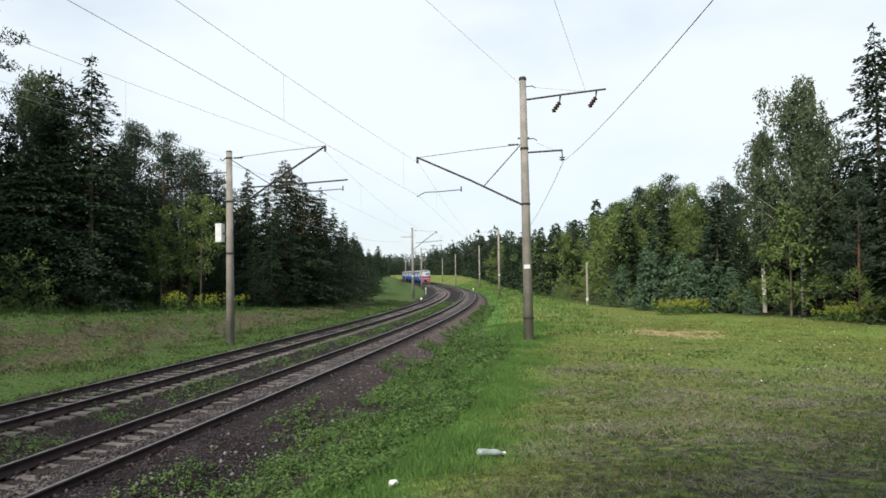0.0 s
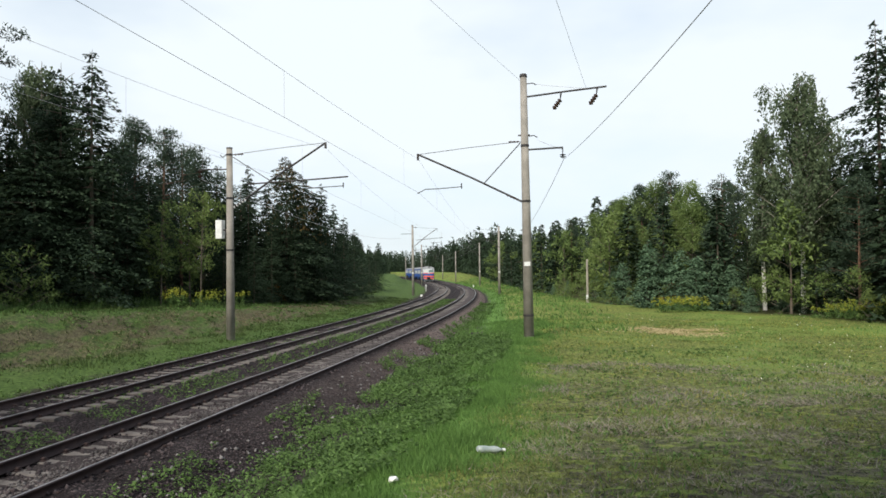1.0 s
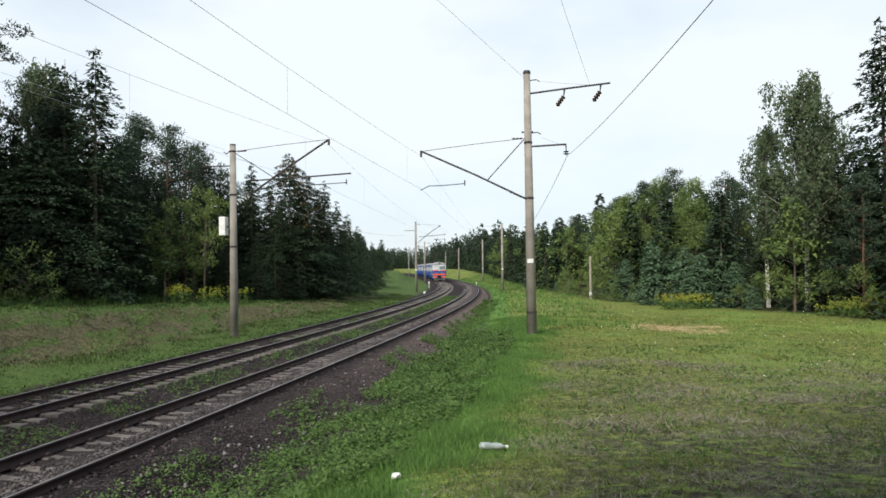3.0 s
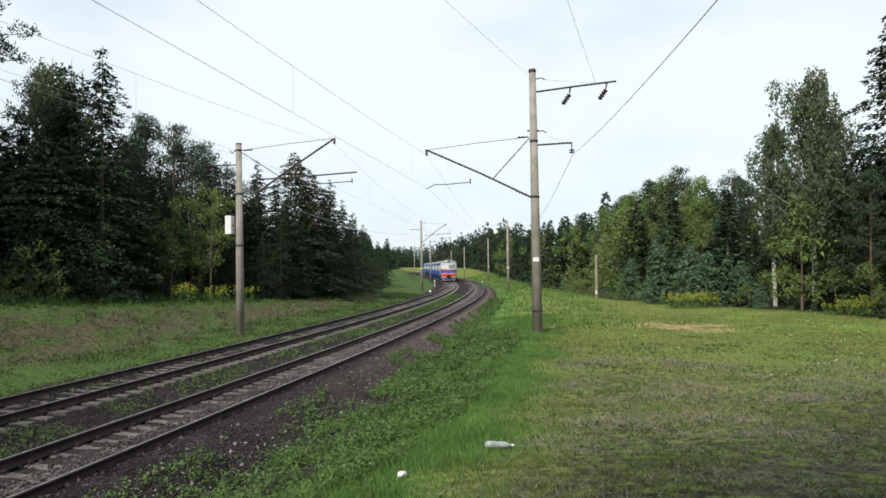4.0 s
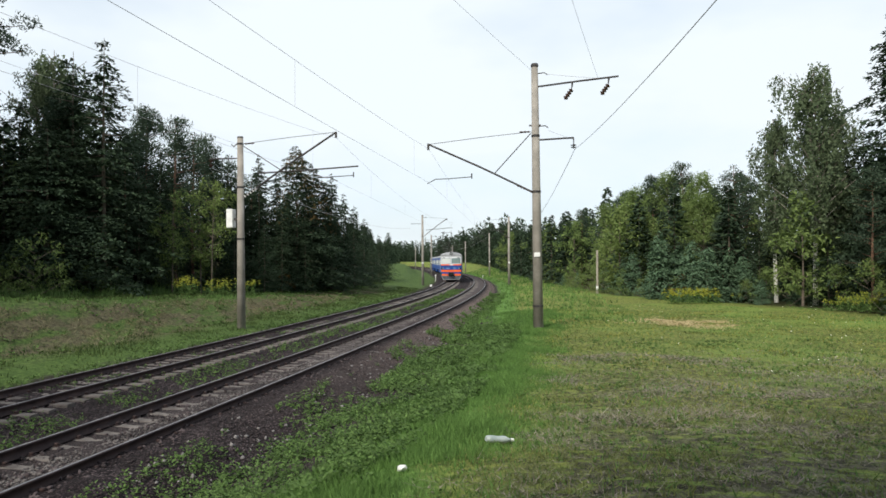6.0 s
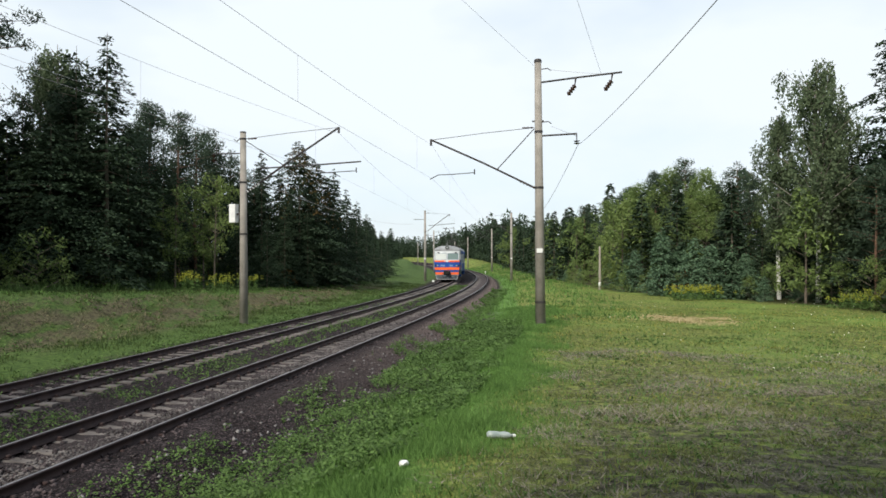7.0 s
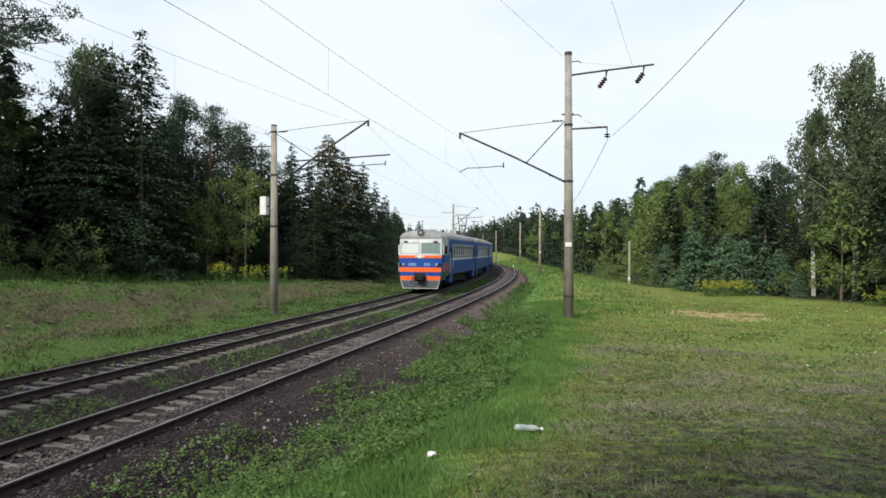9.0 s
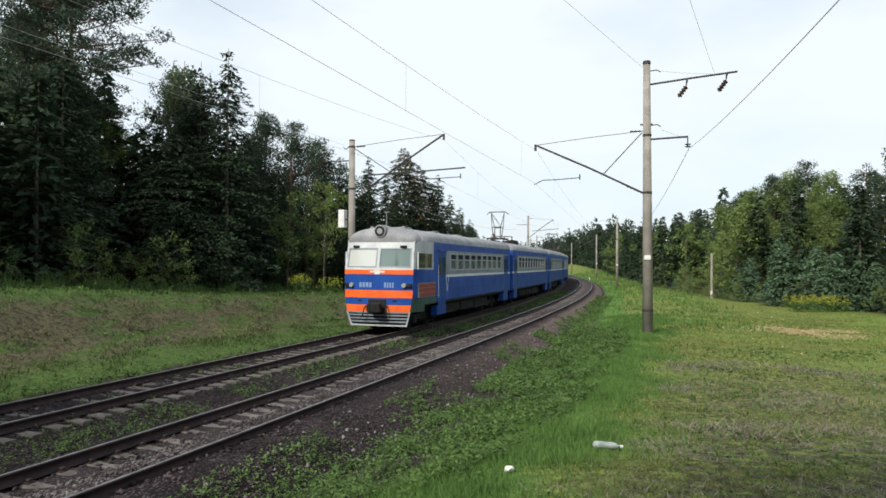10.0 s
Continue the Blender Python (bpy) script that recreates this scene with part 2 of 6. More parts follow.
def ground_material():
    n = Nodes("ground")
    u, forest, bank, hay = n.attr("lateral"), n.attr("forest"), n.attr("bank"), n.attr("hay")
    big, mid, fine, tiny = n.noise(0.13, 3), n.noise(0.8, 5), n.noise(6.0, 6, rough=0.7), n.noise(30.0, 4, rough=0.7)
    grit = n.math("ADD", n.math("MULTIPLY", fine, 0.6), n.math("MULTIPLY", tiny, 0.4))
    wob = n.math("MULTIPLY", n.math("SUBTRACT", mid, 0.5), 1.8)
    uu = n.math("ADD", u, wob)
    turf = n.mix(n.step(grit, 0.36, 0.66), (0.042, 0.092, 0.023), (0.16, 0.275, 0.064))
    turf = n.mix(n.step(n.noise(0.9, 6, rough=0.7), 0.42, 0.62, 0.0, 0.6), turf, (0.075, 0.15, 0.03))
    # left of the tracks: olive turf with the wood's shade put into it
    turf = n.mix(n.step(u, -6.0, -7.0, 0.0, 0.75), turf, n.mix(n.step(grit, 0.36, 0.66), (0.019, 0.032, 0.011), (0.082, 0.116, 0.035)))
    mown = n.mix(n.step(grit, 0.40, 0.62), (0.026, 0.036, 0.012), (0.235, 0.27, 0.066))
    mown = n.mix(n.step(big, 0.45, 0.62, 0.0, 0.7), mown, (0.14, 0.21, 0.045))
    mown = n.mix(n.step(n.noise(4.0, 6, rough=0.7), 0.48, 0.62, 0.0, 0.3), mown, (0.28, 0.28, 0.075))
    straw = n.mix(n.step(grit, 0.40, 0.62), (0.018, 0.017, 0.011), (0.13, 0.122, 0.085))
    litter = n.math("MULTIPLY", n.step(n.noise(3.2, 7, rough=0.75), 0.40, 0.54), hay)
    mown = n.mix(n.math("MULTIPLY", litter, 0.85), mown, straw)
    col = n.mix(n.step(uu, 6.3, 7.1), turf, mown)
    # dark soil, its near-black grain also paints the shade among the weeds
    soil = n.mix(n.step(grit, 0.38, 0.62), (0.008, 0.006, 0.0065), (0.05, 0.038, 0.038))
    soil = n.mix(n.step(tiny, 0.52, 0.7), soil, (0.12, 0.10, 0.098))
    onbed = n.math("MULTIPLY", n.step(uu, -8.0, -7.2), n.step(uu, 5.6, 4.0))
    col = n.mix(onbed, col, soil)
    # dry bank soil, also toned down for the wood's shade
    dry = n.mix(n.step(grit, 0.38, 0.62), (0.026, 0.023, 0.015), (0.15, 0.132, 0.08))
    dry = n.mix(n.step(fine, 0.5, 0.7, 0.0, 0.6), dry, (0.045, 0.065, 0.02))
    col = n.mix(n.math("MULTIPLY", bank, n.step(n.noise(1.1, 6, stretch=(1.0, 0.2, 1.0), rough=0.65), 0.40, 0.56)), col, dry)
    floor = n.mix(n.step(fine, 0.35, 0.65), (0.03, 0.03, 0.015), (0.06, 0.065, 0.025))
    col = n.mix(forest, col, floor)
    n.bump(grit, 0.7, 0.06)
    return n.done(col, 0.95, 0.0, 0.1)


M["ground"] = ground_material()


def ballast_material():
    n = Nodes("ballast")
    cell = n.t.nodes.new("ShaderNodeTexVoronoi")
    cell.inputs["Scale"].default_value = 24
    n.t.links.new(n.position(), cell.inputs["Vector"])
    tone = n.t.nodes.new("ShaderNodeSeparateColor")
    n.t.links.new(cell.outputs["Color"], tone.inputs[0])
    col = n.mix(n.step(tone.outputs[0], 0.1, 1.0), (0.013, 0.009, 0.010), (0.115, 0.087, 0.092))
    col = n.mix(n.step(n.noise(1.3, 6, rough=0.7), 0.42, 0.60, 0.0, 0.8), col, (0.022, 0.015, 0.016))
    col = n.mix(n.step(n.noise(2.3, 5, rough=0.65), 0.58, 0.70, 0.0, 0.55), col, (0.17, 0.145, 0.145))
    # shade in the gaps between stones, painted near black at the cell rims
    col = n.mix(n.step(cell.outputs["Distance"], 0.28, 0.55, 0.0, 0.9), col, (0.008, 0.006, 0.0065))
    n.bump(n.math("SUBTRACT", 1.0, cell.outputs["Distance"]), 0.9, 0.03)
    outer = n.math("MULTIPLY", n.step(n.attr("along"), 8.0, 45.0), n.step(n.attr("lateral"), 0.9, 1.6))
    col = n.mix(n.math("MULTIPLY", outer, n.step(tone.outputs[1], 0.0, 0.8, 0.15, 0.75)), col, (0.23, 0.175, 0.155))
    dusty = n.math("MULTIPLY", n.step(n.attr("along"), 4.0, 40.0, 0.1, 0.4), n.math("MULTIPLY", n.step(n.attr("lateral"), -0.75, -0.6), n.step(n.attr("lateral"), 0.75, 0.6)))
    col = n.mix(dusty, col, (0.13, 0.11, 0.108))
    return n.done(col, 0.95, 0.0, 0.15)


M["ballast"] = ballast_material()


# ---- building helpers ----
def part(name, bm, material, parent=None, label=""):
    """Links a bmesh as one mesh object, under a thing or a part."""
    me = bpy.data.meshes.new(name)
    bm.to_mesh(me)
    bm.free()
    me.materials.append(M[material] if isinstance(material, str) else material)
    ob = new(name, me)
    ob.parent = parent
    return tagged(ob, label)


def raw(name, verts, faces, material, parent=None, label="", smooth=False):
    """A mesh object from numpy arrays; faces all have the same number of corners."""
    verts, faces = np.asarray(verts, dtype=np.float32), np.asarray(faces, dtype=np.int32)
    me = bpy.data.meshes.new(name)
    k = faces.shape[1]
    me.vertices.add(len(verts))
    me.vertices.foreach_set("co", verts.ravel())
    me.loops.add(faces.size)
    me.loops.foreach_set("vertex_index", faces.ravel())
    me.polygons.add(len(faces))
    me.polygons.foreach_set("loop_start", np.arange(0, faces.size, k, dtype=np.int32))
    me.update(calc_edges=True)
    if smooth:
        me.polygons.foreach_set("use_smooth", np.ones(len(faces), dtype=bool))
    me.materials.append(M[material])
    ob = new(name, me)
    ob.parent = parent
    return tagged(ob, label)


def box(bm, x0, y0, z0, x1, y1, z1, bevel=0.0):
    r = bmesh.ops.create_cube(bm, size=1.0)
    vs = r["verts"]
    for v in vs:
        v.co = Vector(((x0 + x1) / 2 + v.co.x * (x1 - x0), (y0 + y1) / 2 + v.co.y * (y1 - y0), (z0 + z1) / 2 + v.co.z * (z1 - z0)))
    if bevel:
        es = list({e for v in vs for e in v.link_edges})
        bmesh.ops.bevel(bm, geom=es, offset=bevel, segments=2, profile=0.6, affect="EDGES")
    return bm


def boxed(*a, bevel=0.0):
    return box(bmesh.new(), *a, bevel=bevel)


def rod(bm, a, b, r0, r1=None, n=8):
    """A round bar from a to b."""
    a, b = Vector(a), Vector(b)
    r1 = r0 if r1 is None else r1
    q = (b - a).to_track_quat("Z", "Y").to_matrix().to_4x4()
    bmesh.ops.create_cone(bm, cap_ends=True, segments=n, radius1=r0, radius2=r1, depth=(b - a).length,
                          matrix=Matrix.Translation((a + b) / 2) @ q)
    return bm


def rodded(*a, **k):
    return rod(bmesh.new(), *a, **k)


def tube(name, pts, r, material, parent=None, n=5, label=""):
    """A bent bar or wire through the points, radius r (one, or one for each point)."""
    pts = np.asarray(pts, float)
    d = np.gradient(pts, axis=0)
    d /= np.linalg.norm(d, axis=1)[:, None] + 1e-9
    ref = np.where(np.abs(d[:, 2:3]) > 0.9, np.array([[1.0, 0, 0]]), np.array([[0, 0, 1.0]]))
    a = np.cross(d, ref)
    a /= np.linalg.norm(a, axis=1)[:, None]
    b = np.cross(d, a)
    ang = np.arange(n) * 2 * np.pi / n
    rr = np.broadcast_to(np.asarray(r, float), (len(pts),))
    v = pts[:, None] + rr[:, None, None] * (np.cos(ang)[None, :, None] * a[:, None] + np.sin(ang)[None, :, None] * b[:, None])
    i = np.arange(len(pts) - 1)[:, None] * n + np.arange(n)[None]
    j = np.arange(len(pts) - 1)[:, None] * n + (np.arange(n)[None] + 1) % n
    return raw(name, v.reshape(-1, 3), np.stack([i, j, j + n, i + n], -1).reshape(-1, 4), material, parent, label, True)


def thing(name, label, category, group="", kind="", m=None):
    ob = new(name)
    ob.empty_display_size = 0.2
    if m is not None:
        ob.matrix_basis = m
    return tagged(ob, label, category, group, kind)


# ---- the line of the railway: near track's centre line in plan ----
KN = [-60, 20, 45, 70, 95, 120, 150, 190, 240, 600]
KV = [0.0005, -0.00093, -0.00139, -0.00202, -0.00155, -0.00176, -0.00124, -0.0001, -0.0005, -0.0008]
LS = np.arange(-60.0, 520.0, 1.0)
_i0 = 60
_hd = np.cumsum(np.interp(LS, KN, KV))
_hd = _hd - _hd[_i0] + 0.17777
_x, _y = np.cumsum(np.sin(_hd)), np.cumsum(np.cos(_hd))
_x = _x - _x[_i0] - 8.1715 * math.cos(0.17777)
_y = _y - _y[_i0] + 8.1715 * math.sin(0.17777)
FAR = -4.376          # the far track lies this far to the left of the near one


def rail_z(s):
    s = np.minimum(np.asarray(s, float), 270.0)
    return -0.0045 * s + 0.0000081 * s * s


def plan(u, s):
    """World x, y and heading for the place u metres right of the near track at s metres along it."""
    u, s = np.asarray(u, float), np.asarray(s, float)
    c = np.clip(s, LS[0], LS[-1])
    x, y, h = np.interp(c, LS, _x), np.interp(c, LS, _y), np.interp(c, LS, _hd)
    x, y = x + (s - c) * np.sin(h), y + (s - c) * np.cos(h)
    near = np.clip(u, -110, 110)
    return x + near * np.cos(h) + (u - near), y - near * np.sin(h), h


def soft(v, a, b):
    t = np.clip((np.asarray(v, float) - a) / (b - a), 0, 1)
    return t * t * (3 - 2 * t)


CREST_S = [-60, 10, 20, 30, 40, 60, 80, 110, 150, 200, 260, 500]
CREST_Z = [2.2, 2.1, 1.8, 1.25, 0.85, 0.3, -0.05, -0.05, 0.8, 2.2, 2.3, 2.2]
EDGE_S = [-60, 40, 50, 57, 67, 85, 100, 150, 250, 500]
EDGE_U = [45, 27.5, 23.5, 18.5, 12.5, 10.5, 9.5, 10, 13, 15]


def roll(x, y):
    """Low, broad unevenness of the meadow."""
    return 0.05 * np.sin(0.9 * x + 0.4 * y) * np.sin(0.7 * y - 0.3 * x + 1) + 0.03 * np.sin(2.3 * x + 1.7) * np.sin(1.9 * y)


def ground_z(u, s):
    u, s = np.asarray(u, float), np.asarray(s, float)
    x, y, _ = plan(u, s)
    right = np.interp(u, [1.6, 3.0, 4.0, 6.2, 10, 30, 120], [-0.62, -0.5, -0.4, -0.2, -0.2, -0.35, -0.5])
    far_bank = np.interp(s, [150, 220, 300, 500], [0, 1.4, 2.6, 2.6]) * soft(u, 4.0, 10.0)
    mound = 1.45 * np.exp(-(y / 12.0) ** 2) * soft(u, 2.6, 7.2)
    right = right + far_bank + mound
    crest = np.interp(s, CREST_S, CREST_Z)
    lift = soft(u, -10.2, -14.8)
    left = np.interp(u, [-9.9, -7.8, -6.6], [-0.25, -0.45, -0.62]) * (1 - lift) + crest * lift + 0.015 * np.clip(-15 - u, 0, 20)
    rough = 0.10 * np.sin(s * 1.7 + 1.3 * np.sin(u * 0.9)) * np.sin(u * 1.4 + 0.6 * s) + 0.06 * np.sin(s * 3.9 + u * 2.1) * np.sin(u * 3.3 - s)
    left = left + rough * soft(u, -9.0, -11.5) * soft(u, -21.0, -15.0)
    z = np.where(u > -2.2, right, left)
    calm = soft(np.abs(u + 2.2), 5.2, 7.0)
    far = 1 - soft(np.hypot(x, y), 120, 300)
    return rail_z(s) + z + roll(x, y) * calm * far


def at(u, s, dz=0.0):
    x, y, h = plan(u, s)
    return float(x), float(y), float(ground_z(u, s)) + dz


def to_line(x, y):
    """u and s of a place in the plan."""
    x, y = np.atleast_1d(np.asarray(x, float)), np.atleast_1d(np.asarray(y, float))
    i = np.argmin((x[:, None] - _x) ** 2 + (y[:, None] - _y) ** 2, axis=1)
    dx, dy = x - _x[i], y - _y[i]
    h = _hd[i]
    return dx * np.cos(h) - dy * np.sin(h), LS[i] + dx * np.sin(h) + dy * np.cos(h)


def spot(x, y):
    """Ground height at a place in the plan."""
    u, s = to_line(x, y)
    return float(ground_z(u, s)[0])


# ---- ground ----
def ground():
    us = np.concatenate([-np.geomspace(2600, 62, 14), np.arange(-60, -22, 2.0), np.arange(-22, -6, 0.4), np.arange(-6, 2, 1.0),
                         np.arange(2, 14, 0.4), np.arange(14, 36, 0.8), np.arange(36, 62, 2.0), np.geomspace(62, 2600, 14)])
    ss = np.concatenate([-np.geomspace(900, 62, 8), np.arange(-60, -4, 3.0), np.arange(-4, 40, 0.5), np.arange(40, 90, 0.8),
                         np.arange(90, 200, 2.5), np.arange(200, 500, 8.0), np.geomspace(510, 4200, 14)])
    U, S = np.meshgrid(us, ss)
    X, Y, _ = plan(U, S)
    Z = ground_z(U, S)
    n = len(us)
    i = (np.arange(len(ss) - 1)[:, None] * n + np.arange(n - 1)[None]).ravel()
    ob = raw("ground", np.stack([X, Y, Z], -1).reshape(-1, 3), np.stack([i, i + 1, i + n + 1, i + n], -1), "ground", smooth=True)
    edge = np.interp(S, EDGE_S, EDGE_U)
    forest = np.maximum(soft(U, edge - 0.5, edge + 2.5), soft(U, -19.5, -22.5))
    hay = soft(U, 7.0, 8.2) * (0.3 + 0.6 * soft(Y, 24, 15) + 0.6 * soft(Y - 0.5 * X, 10, 4)) * soft(Y, 42, 24)
    bank = soft(U, -9.2, -10.6) * soft(U, -14.5, -13.4) * np.clip(np.interp(S, [-60, 60, 90, 100], [1, 1, 0.3, 0]), 0, 1)
    for name, val in (("lateral", U + 2.4 * soft(S, 24, 60) * soft(U, 1.4, 2.6)), ("forest", forest), ("bank", bank), ("hay", hay)):
        a = ob.data.attributes.new(name, "FLOAT", "POINT")
        a.data.foreach_set("value", val.ravel().astype(np.float32))
    tagged(ob, "meadow, cut bank and trackside soil", "ground", kind="structure")


ground()


BED_U = np.array([-7.3, -6.9, -6.5, -6.1, -5.6, -5.35, -5.0, -4.4, -3.9, -3.5, -3.3, -3.0, -2.7, -2.2, -1.7, -1.3, -1.0, -0.7, -0.3, 0.1, 0.4, 0.65, 0.95, 1.3, 1.7, 2.1, 2.4, 2.7, 3.0])
BED_Z = np.array([-0.62, -0.50, -0.32, -0.21, -0.18, -0.19, -0.20, -0.215, -0.225, -0.22, -0.23, -0.25, -0.29, -0.31, -0.27, -0.19, -0.18, -0.212, -0.216, -0.185, -0.15, -0.145, -0.155, -0.155, -0.20, -0.31, -0.42, -0.50, -0.60])


def bed_z(u, s):
    """Height of the ballast's surface."""
    u = np.where(u > 1.3, 1.3 + (u - 1.3) / (1 - 0.55 * soft(s, 25, 60)), u)
    return rail_z(s) + np.interp(u, BED_U, BED_Z)


def ballast():
    us, zs = BED_U, BED_Z
    ss = np.concatenate([np.arange(-8, 50, 0.25), np.arange(50, 120, 1.0), np.arange(120, 515, 4.0)])
    U, S = np.meshgrid(us, ss)
    U = np.where(U > 1.3, 1.3 + (U - 1.3) * (1 - 0.55 * soft(S, 25, 60)), U)
    X, Y, _ = plan(U, S)
    rng = np.random.default_rng(3)
    Z = rail_z(S) + zs[None] + rng.normal(0, 0.011, U.shape) + 0.018 * np.sin(S * 3.1 + U * 2) * np.sin(S * 1.3 - U)
    n = len(us)
    i = (np.arange(len(ss) - 1)[:, None] * n + np.arange(n - 1)[None]).ravel()
    ob = raw("ballast", np.stack([X, Y, Z], -1).reshape(-1, 3), np.stack([i, i + 1, i + n + 1, i + n], -1), "ballast")
    for name, val in (("along", S), ("lateral", U)):
        a = ob.data.attributes.new(name, "FLOAT", "POINT")
        a.data.foreach_set("value", val.ravel().astype(np.float32))
    tagged(ob, "dark brown crushed stone under both tracks", "ballast", kind="structure")


ballast()

# ---- tracks ----
PROFILE = [(-0.075, -0.18), (0.075, -0.18), (0.075, -0.168), (0.012, -0.15), (0.010, -0.045), (0.037, -0.035), (0.037, -0.008),
           (0.028, 0.0), (-0.028, 0.0), (-0.037, -0.008), (-0.037, -0.035), (-0.010, -0.045), (-0.012, -0.15), (-0.075, -0.168)]


def sweep(profile, u, ss):
    """Vertices and quads of a profile carried along the line."""
    p = np.array(profile)
    U, S = u + p[None, :, 0] + 0 * ss[:, None], ss[:, None] + 0 * p[None, :, 0]
    X, Y, _ = plan(U, S)
    Z = rail_z(S) + p[None, :, 1]
    n = len(p)
    i = np.arange(len(ss) - 1)[:, None] * n + np.arange(n)[None]
    j = np.arange(len(ss) - 1)[:, None] * n + (np.arange(n)[None] + 1) % n
    return np.stack([X, Y, Z], -1).reshape(-1, 3), np.stack([i, j, j + n, i + n], -1).reshape(-1, 4)


def sleeper_mesh():
    bm = bmesh.new()
    prof = [(-1.35, 0.125, -0.185), (-0.62, 0.125, -0.185), (-0.4, 0.115, -0.205), (0.4, 0.115, -0.205), (0.62, 0.125, -0.185), (1.35, 0.125, -0.185)]
    rows = []
    for x, w, z in prof:
        rows.append([bm.verts.new(c) for c in ((x, -w - 0.03, -0.36), (x, -w, z - 0.02), (x, -w + 0.03, z), (x, w - 0.03, z), (x, w, z - 0.02), (x, w + 0.03, -0.36))])
    for a, b in zip(rows, rows[1:]):
        for k in range(5):
            bm.faces.new((a[k], b[k], b[k + 1], a[k + 1]))
    bm.faces.new(rows[0])
    bm.faces.new(rows[-1][::-1])
    bmesh.ops.recalc_face_normals(bm, faces=bm.faces)
    return bm


def track(u0, label):
    t = thing("railway_track", label, "railway track", "double railway line", "structure")
    ss = np.concatenate([np.arange(-8, 120, 0.8), np.arange(120, 515, 2.5)])
    for side in (-0.797, 0.797):
        v, f = sweep(PROFILE, u0 + side, ss)
        r = raw("rail", v, f, "rail", t, "rust-brown steel rail")
        v, f = sweep([(-0.024, -0.002), (0.024, -0.002), (0.022, 0.003), (-0.022, 0.003)], u0 + side, ss)
        raw("running_surface", v, f, "rail_top", r, "dull worn running surface")
    bm = sleeper_mesh()
    first = part("sleeper", bm, "sleeper", t)
    places = np.arange(-2, 300, 0.55)
    X, Y, H = plan(u0 + 0 * places, places)
    Z = rail_z(places)
    rng = random.Random(int(u0 * 10) + 7)
    mats = [pose(x, y, z + rng.uniform(-0.012, 0.008), rng.uniform(-1.5, 1.5), rng.uniform(-0.4, 0.4), -math.degrees(h) + rng.uniform(-1.5, 1.5)) for x, y, z, h in zip(X, Y, Z, H)]
    for k, m in enumerate(mats[:220]):
        o = first if k == 0 else new("sleeper", first.data)
        o.parent = t
        o.matrix_basis = m
    co = np.array([v.co[:] for v in first.data.vertices])
    fc = np.array([list(p.vertices) for p in first.data.polygons if len(p.vertices) == 4])
    vv, ff = [], []
    for k, m in enumerate(mats[220:]):
        mm = np.array(m)
        vv.append(co @ mm[:3, :3].T + mm[:3, 3])
        ff.append(fc + k * len(co))
    tagged(raw("distant_sleepers", np.concatenate(vv), np.concatenate(ff), "sleeper", t), kind="stuff")
    # rail chairs and clips
    bm = bmesh.new()
    for side in (-0.797, 0.797):
        box(bm, side - 0.17, -0.07, -0.186, side + 0.17, 0.07, -0.168)
        for d in (-0.115, 0.115):
            box(bm, side + d - 0.03, -0.035, -0.17, side + d + 0.03, 0.035, -0.125)
    tmp = bpy.data.meshes.new("clip")
    bm.to_mesh(tmp)
    bm.free()
    co = np.array([v.co[:] for v in tmp.vertices])
    fc = np.array([list(p.vertices) for p in tmp.polygons])
    vv, ff = [], []
    for k, m in enumerate(mats[:110]):
        mm = np.array(m)
        vv.append(co @ mm[:3, :3].T + mm[:3, 3])
        ff.append(fc + k * len(co))
    tagged(raw("rail_fastenings", np.concatenate(vv), np.concatenate(ff), "rail", t), kind="stuff")


track(0.0, "rusty rails on grey concrete sleepers beside the meadow")
track(FAR, "rusty rails on concrete sleepers with weeds, below the bank")


# ---- masts of the overhead line ----
def concrete_mast(m, height, r0, r1, label):
    t = thing("catenary_mast", label, "mast", "catenary masts", m=m)
    bm = bmesh.new()
    rod(bm, (0, 0, -0.6), (0, 0, height), r0, r1, 20)
    for f in bm.faces:
        f.smooth = len(f.verts) == 4
    part("shaft", bm, "pole", t)
    part("cap", rodded((0, 0, height - 0.02), (0, 0, height + 0.05), r1 * 1.06, r1 * 0.98, n=16), "steel", t, "dark steel cap")
    return t


def clamp(t, z, r, name="clamp"):
    return part(name, rodded((0, 0, z - 0.05), (0, 0, z + 0.05), r, r, n=16), "steel", t, "dark steel band")


def insulator(parent, a, b, n=4, r=0.09, material="insulator"):
    a, b = Vector(a), Vector(b)
    bm = rodded(a, b, 0.025, n=6)
    for k in range(n):
        p, q = a.lerp(b, (k + 0.3) / n), a.lerp(b, (k + 0.75) / n)
        rod(bm, p, q, r, r * 0.45, 10)
    return part("insulator", bm, material, parent, "ribbed insulator")


def arm(parent, name, pts, r, label=""):
    return tube(name, pts, r, "steel", parent, 6, label)


